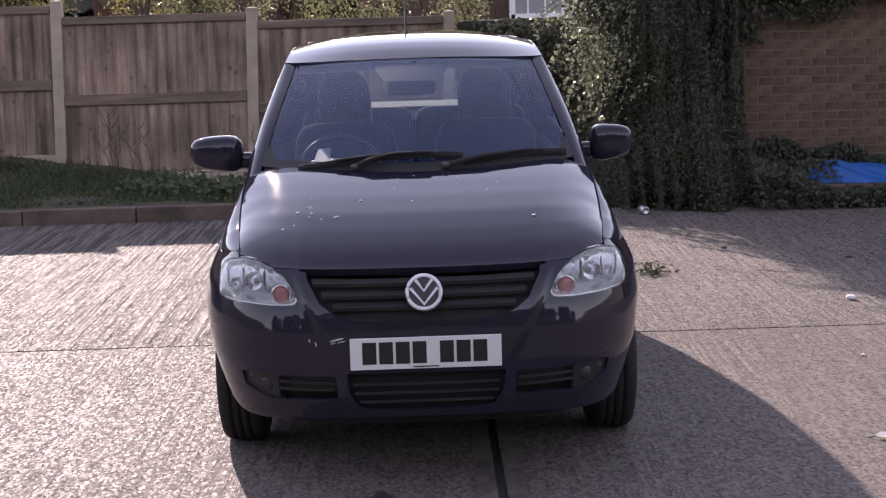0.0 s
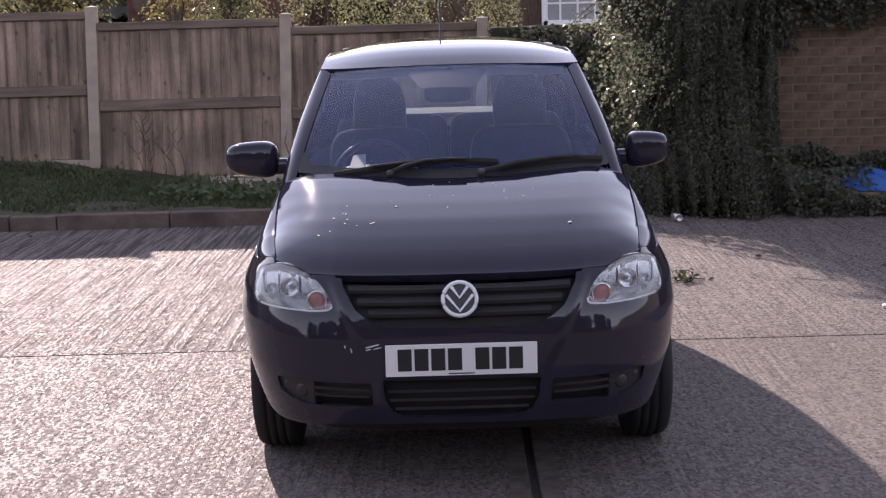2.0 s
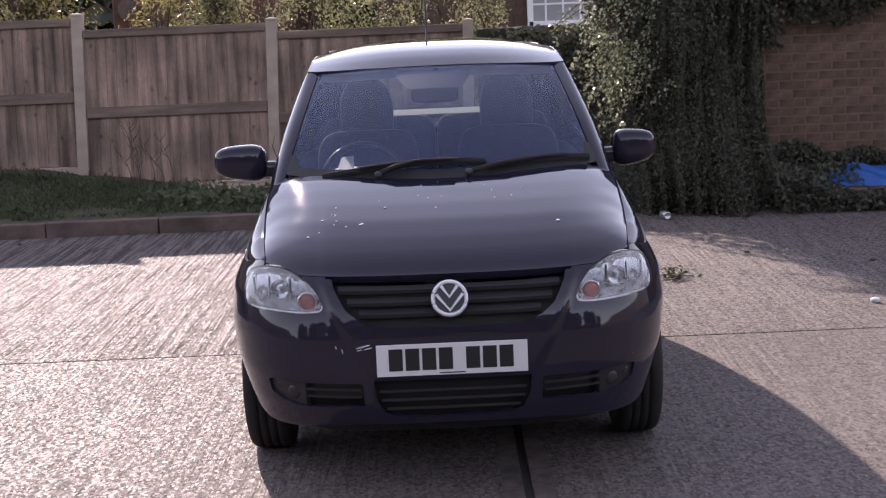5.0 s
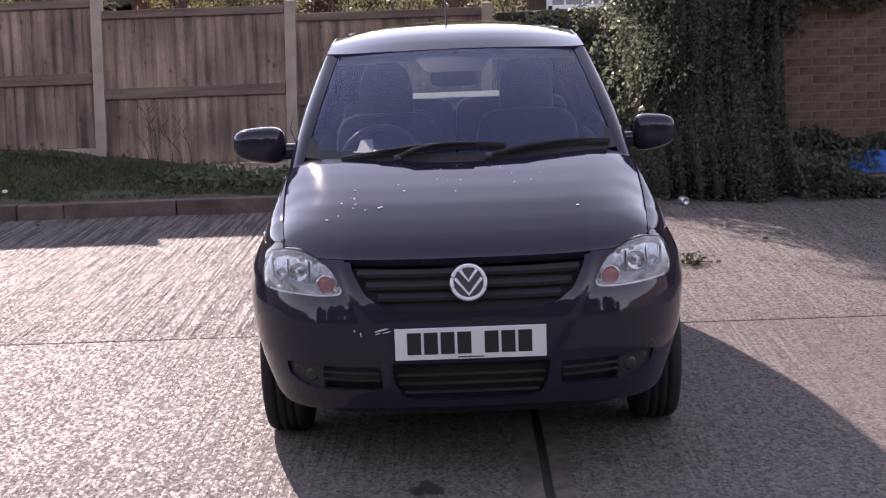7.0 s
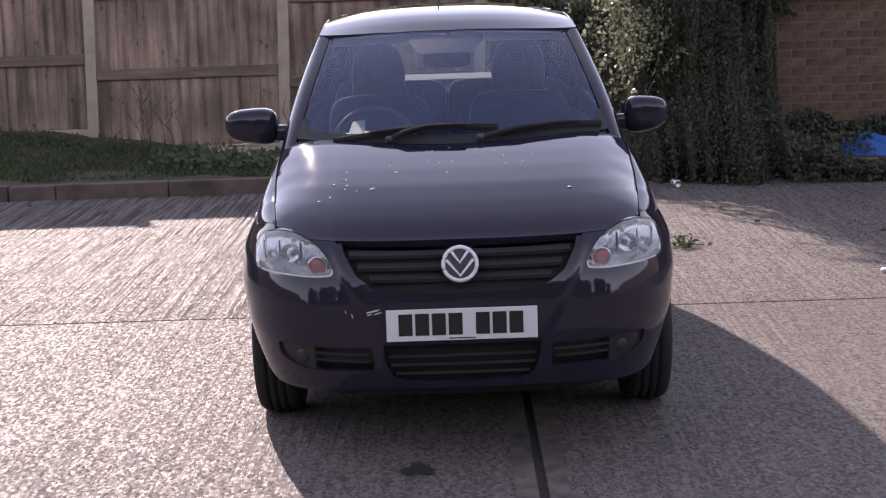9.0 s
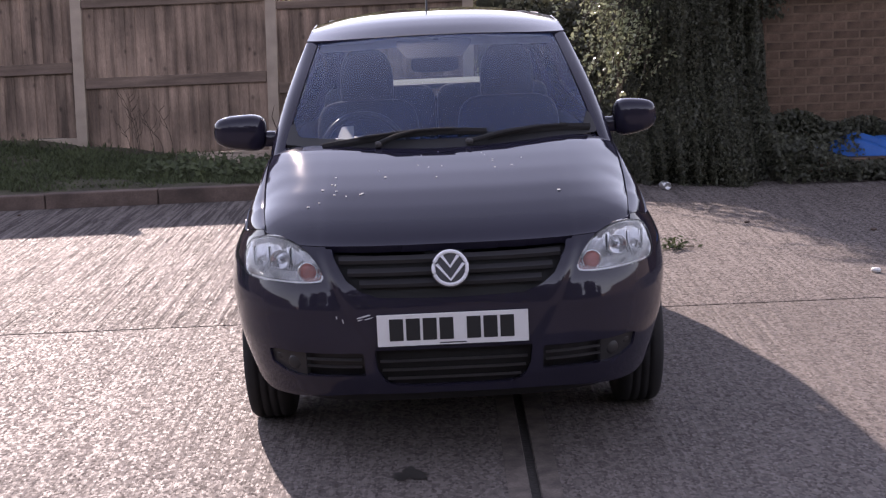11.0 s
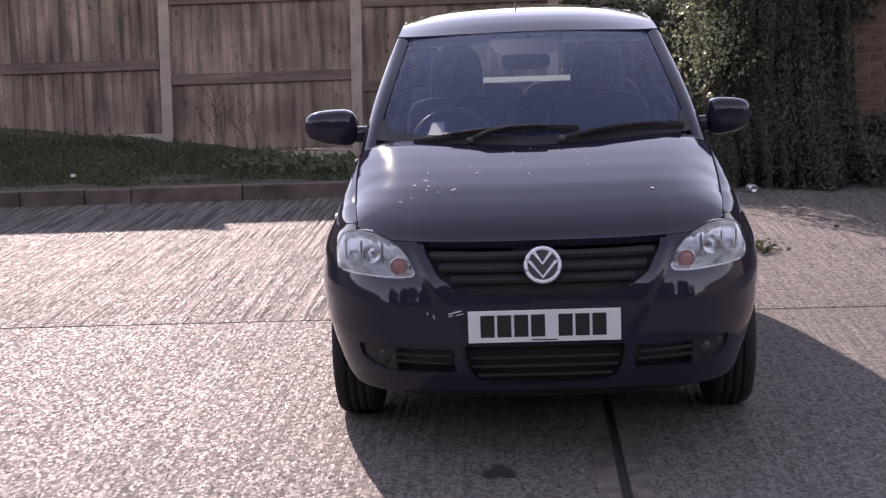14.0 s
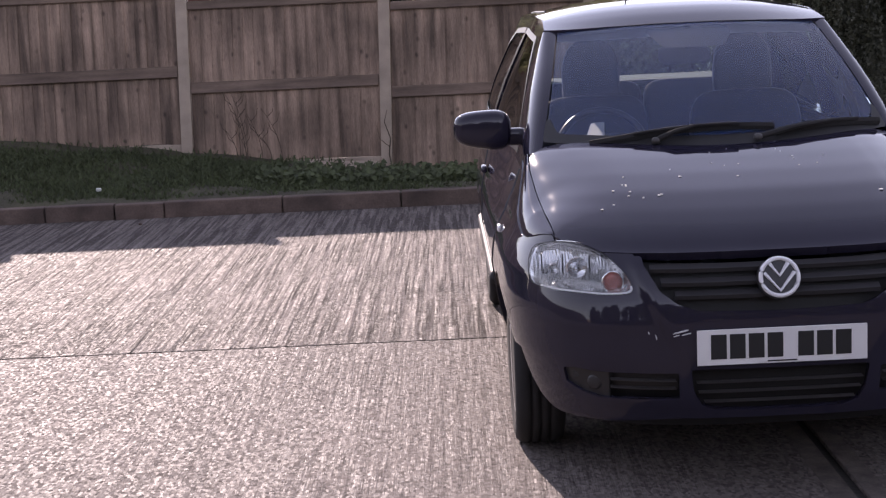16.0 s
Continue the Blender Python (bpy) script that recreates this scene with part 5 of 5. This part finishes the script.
# unseen side walls, added to fill the reflections in the car's corners
for name, x in (("wall_west", -42.3), ("wall_east", 42.0)):
    tagged(mesh_object(name, box(x, -22, -0.3, x + 0.3, 30, 5.5, 0.02, 1), "plain_wall"), "unseen plain side wall added for reflections", "wall", kind="structure")

# ---- litter, stains, plants ----
r = np.random.default_rng(77)
twig = thing("leaf_clump", "small clump of fallen green leaves on concrete", "leaves", (1.40, 4.06, 0.0))
pts = np.stack([r.normal(-0.02, 0.045, 110), r.normal(0, 0.04, 110), 0.008 + 0.06 * r.random(110) ** 1.3], -1)
leaf_cloud("fallen_leaves", pts, np.tile([0, -0.2, 1.0], (110, 1)), 0.038, "grass", twig, 9, 0.1, 0.5, 1)
part("twig", tube([(-0.07, -0.02, 0.006), (0.02, 0.01, 0.012), (0.11, 0.03, 0.006)], 0.004, 6), "stem", twig)


def pebble(x, y, size, seed):
    q = np.random.default_rng(seed)
    bm = pillow(0, 0, 0, size, size * 0.7, size * 0.45, 0.8, 0.9, 14)
    for v in bm.verts:
        v.co *= 1 + 0.14 * math.sin(9 * v.co.x / size + seed) * math.cos(7 * v.co.y / size)
    ob = tagged(mesh_object("stone", bm, "dung" if x > 2 and y < 4 else "kerb", smooth=True), "small pale stone lying on the concrete", "stone", group="loose stones")
    ob.location = (x, y, size * 0.4)
    ob.rotation_euler.z = q.uniform(0, 3)


for i, (x, y, sz) in enumerate(((2.34, 3.08, 0.032), (-3.35, 6.7, 0.02), (2.03, 1.78, 0.014), (2.7, 4.4, 0.02), (2.0, 4.9, 0.018))):
    pebble(x, y, sz, i)


def stain(x, y, rx, ry, seed):
    """A flat film of oil or damp with a ragged edge."""
    q = np.random.default_rng(seed)
    ph = q.uniform(0, math.tau, 5)
    bm = bmesh.new()
    ring = []
    for a in np.linspace(0, math.tau, 48, endpoint=False):
        k = 1 + 0.22 * math.sin(3 * a + ph[0]) + 0.15 * math.sin(5 * a + ph[1]) + 0.1 * math.sin(9 * a + ph[2])
        ring.append(bm.verts.new((x + rx * k * math.cos(a), y + ry * k * math.sin(a), 0.004)))
    bm.faces.new(ring)
    bmesh.ops.triangulate(bm, faces=bm.faces)
    part("oil_stain", bm, "oil", pavement, "dark oil stain")


stain(-0.17, -0.06, 0.055, 0.06, 1)
# scuffs on the bumper
for i, (x, z, w, h) in enumerate(((-0.305, 0.553, 0.026, 0.003), (-0.288, 0.546, 0.016, 0.002), (-0.318, 0.541, 0.010, 0.002), (-0.40, 0.548, 0.002, 0.006), (-0.378, 0.535, 0.002, 0.009))):
    y = float(nose_y(np.array(x), np.array(z)))
    sc = part("scuff", pillow(0, 0, 0, w, 0.002, h, 0.8, 0.8, 10), "scuff", body, "pale scrape in the paint", True)
    sc.location = (x, y, z)
    sc.rotation_euler = (0, -0.25, math.atan2(float(nose_y(np.array(x + 0.01), np.array(z))) - y, 0.01))
# weeds by the kerb, a creeper on a post, litter on the verge
n = 900
x = r.uniform(-2.6, -0.6, n)
y = 7.6 + 0.9 * r.random(n)
z = verge_z(x, y) + 0.03 + 0.09 * r.random(n)
weeds = tagged(leaf_cloud("weeds", np.stack([x, y, z], -1), np.tile([0, -0.5, 0.8], (n, 1)), 0.05, "grass", None, 14, 0.4, 0.6), "low leafy weeds in the grass", "weeds", kind="stuff")
creeper = thing("creeper", "thin dead creeper climbing a fence post", "creeper", (-1.6, FENCE_Y - 0.075, 0.03))
part("creeper_stem", tube([(0.06, 0, 0), (0.03, 0, 0.16), (0.05, 0, 0.30), (0.0, 0, 0.45), (0.03, 0.0, 0.56)], [0.006, 0.005, 0.005, 0.004, 0.002], 6), "stem", creeper)
part("creeper_twig", tube([(0.04, 0, 0.22), (-0.05, 0, 0.30), (-0.07, 0, 0.42)], [0.004, 0.003, 0.002], 6), "stem", creeper)
scrap = tagged(mesh_object("paper_scrap", pillow(0, 0, 0, 0.022, 0.015, 0.014, 0.5, 0.5, 12), "paper", smooth=True), "small white scrap of paper in the grass", "litter")
scrap.location = (-3.83, 7.5, float(verge_z(np.array(-3.83), np.array(7.5))) + 0.06)
dry = thing("dry_leaf", "curled pale bleached dry leaf on concrete", "leaf", (1.74, 0.46, 0.0))
u_, v_ = np.meshgrid(np.linspace(-1, 1, 12), np.linspace(-1, 1, 10))
part("leaf_blade", cut_sheet(np.stack([0.045 * u_, 0.022 * v_, 0.006 + 0.016 * v_ ** 2 + 0.006 * u_ ** 2], -1), 1 - u_ ** 2 - 0.9 * v_ ** 2, 0.001), "paper", dry, smooth=True)
part("leaf_stalk", tube([(-0.075, 0.004, 0.005), (-0.045, 0, 0.010), (0.03, 0, 0.008)], 0.0022, 5), "stem", dry)
flag = mesh_object("flat_stone", box(-2.30, 8.86, 0.06, -1.66, 9.16, 0.135, 0.012, 2), "post")
for v in flag.data.vertices:
    v.co.z += 0.05 * (-1.98 - v.co.x) + 0.05 * (v.co.y - 8.86) + 0.004 * math.sin(40 * v.co.x)
tagged(flag, "pale flat stone slab lying at the fence foot", "slab")
q = random.Random(8)
stalks = thing("dead_weed", "tall dry weed stalks leaning against the fence", "weed")
for k in range(8):
    x0 = q.uniform(-3.0, -2.35)
    z0 = float(verge_z(np.array(x0), np.array(9.1)))
    h, lean = q.uniform(0.25, 0.6), q.uniform(-0.22, 0.22)
    pts = [(x0 + lean * t * t, 9.10 + 0.07 * t, z0 + h * t) for t in np.linspace(0, 1, 7)]
    stalk = part("stalk", tube(pts, [0.004 - 0.0004 * i for i in range(7)], 5), "stem", stalks)
    for t in (3, 4, 5):
        sd = q.choice((-1, 1))
        a = Vector(pts[t])
        part("side_shoot", tube([a, a + Vector((sd * 0.05, 0.0, 0.05)), a + Vector((sd * 0.07, 0.0, 0.12))], [0.003, 0.0025, 0.0015], 4), "stem", stalk)
# low brick edging by the sheet
edging = thing("edging", "low brick edging under the ivy", "edging")
for k in range(9):
    b = new("brick", brick_mesh)
    b.parent = edging
    b.location = (2.95 + k * 0.225, 6.98, 0.034)
    b = new("brick", brick_mesh)
    b.parent = edging
    b.location = (3.05 + k * 0.225, 6.99, 0.105)

# broken joint edge
q = random.Random(31)
for x in (-3.1, -2.9, -2.42, -2.30, -1.95, -1.62, -1.35, -1.08, 1.3, 1.9):
    bm = bmesh.new()
    ln, top, low = q.uniform(0.05, 0.2), [], []
    for k in range(9):
        t = k / 8
        w = 0.010 * math.sin(math.pi * t) * q.uniform(0.5, 1.0)
        xx, yy = x + ln * t, 2.446 + q.uniform(-0.002, 0.002)
        top.append(bm.verts.new((xx, yy + w, 0.003)))
        low.append(bm.verts.new((xx, yy - w * 0.8, 0.003)))
    for k in range(8):
        bm.faces.new((low[k], low[k + 1], top[k + 1], top[k]))
    part("joint_crack", bm, "soil", pavement)
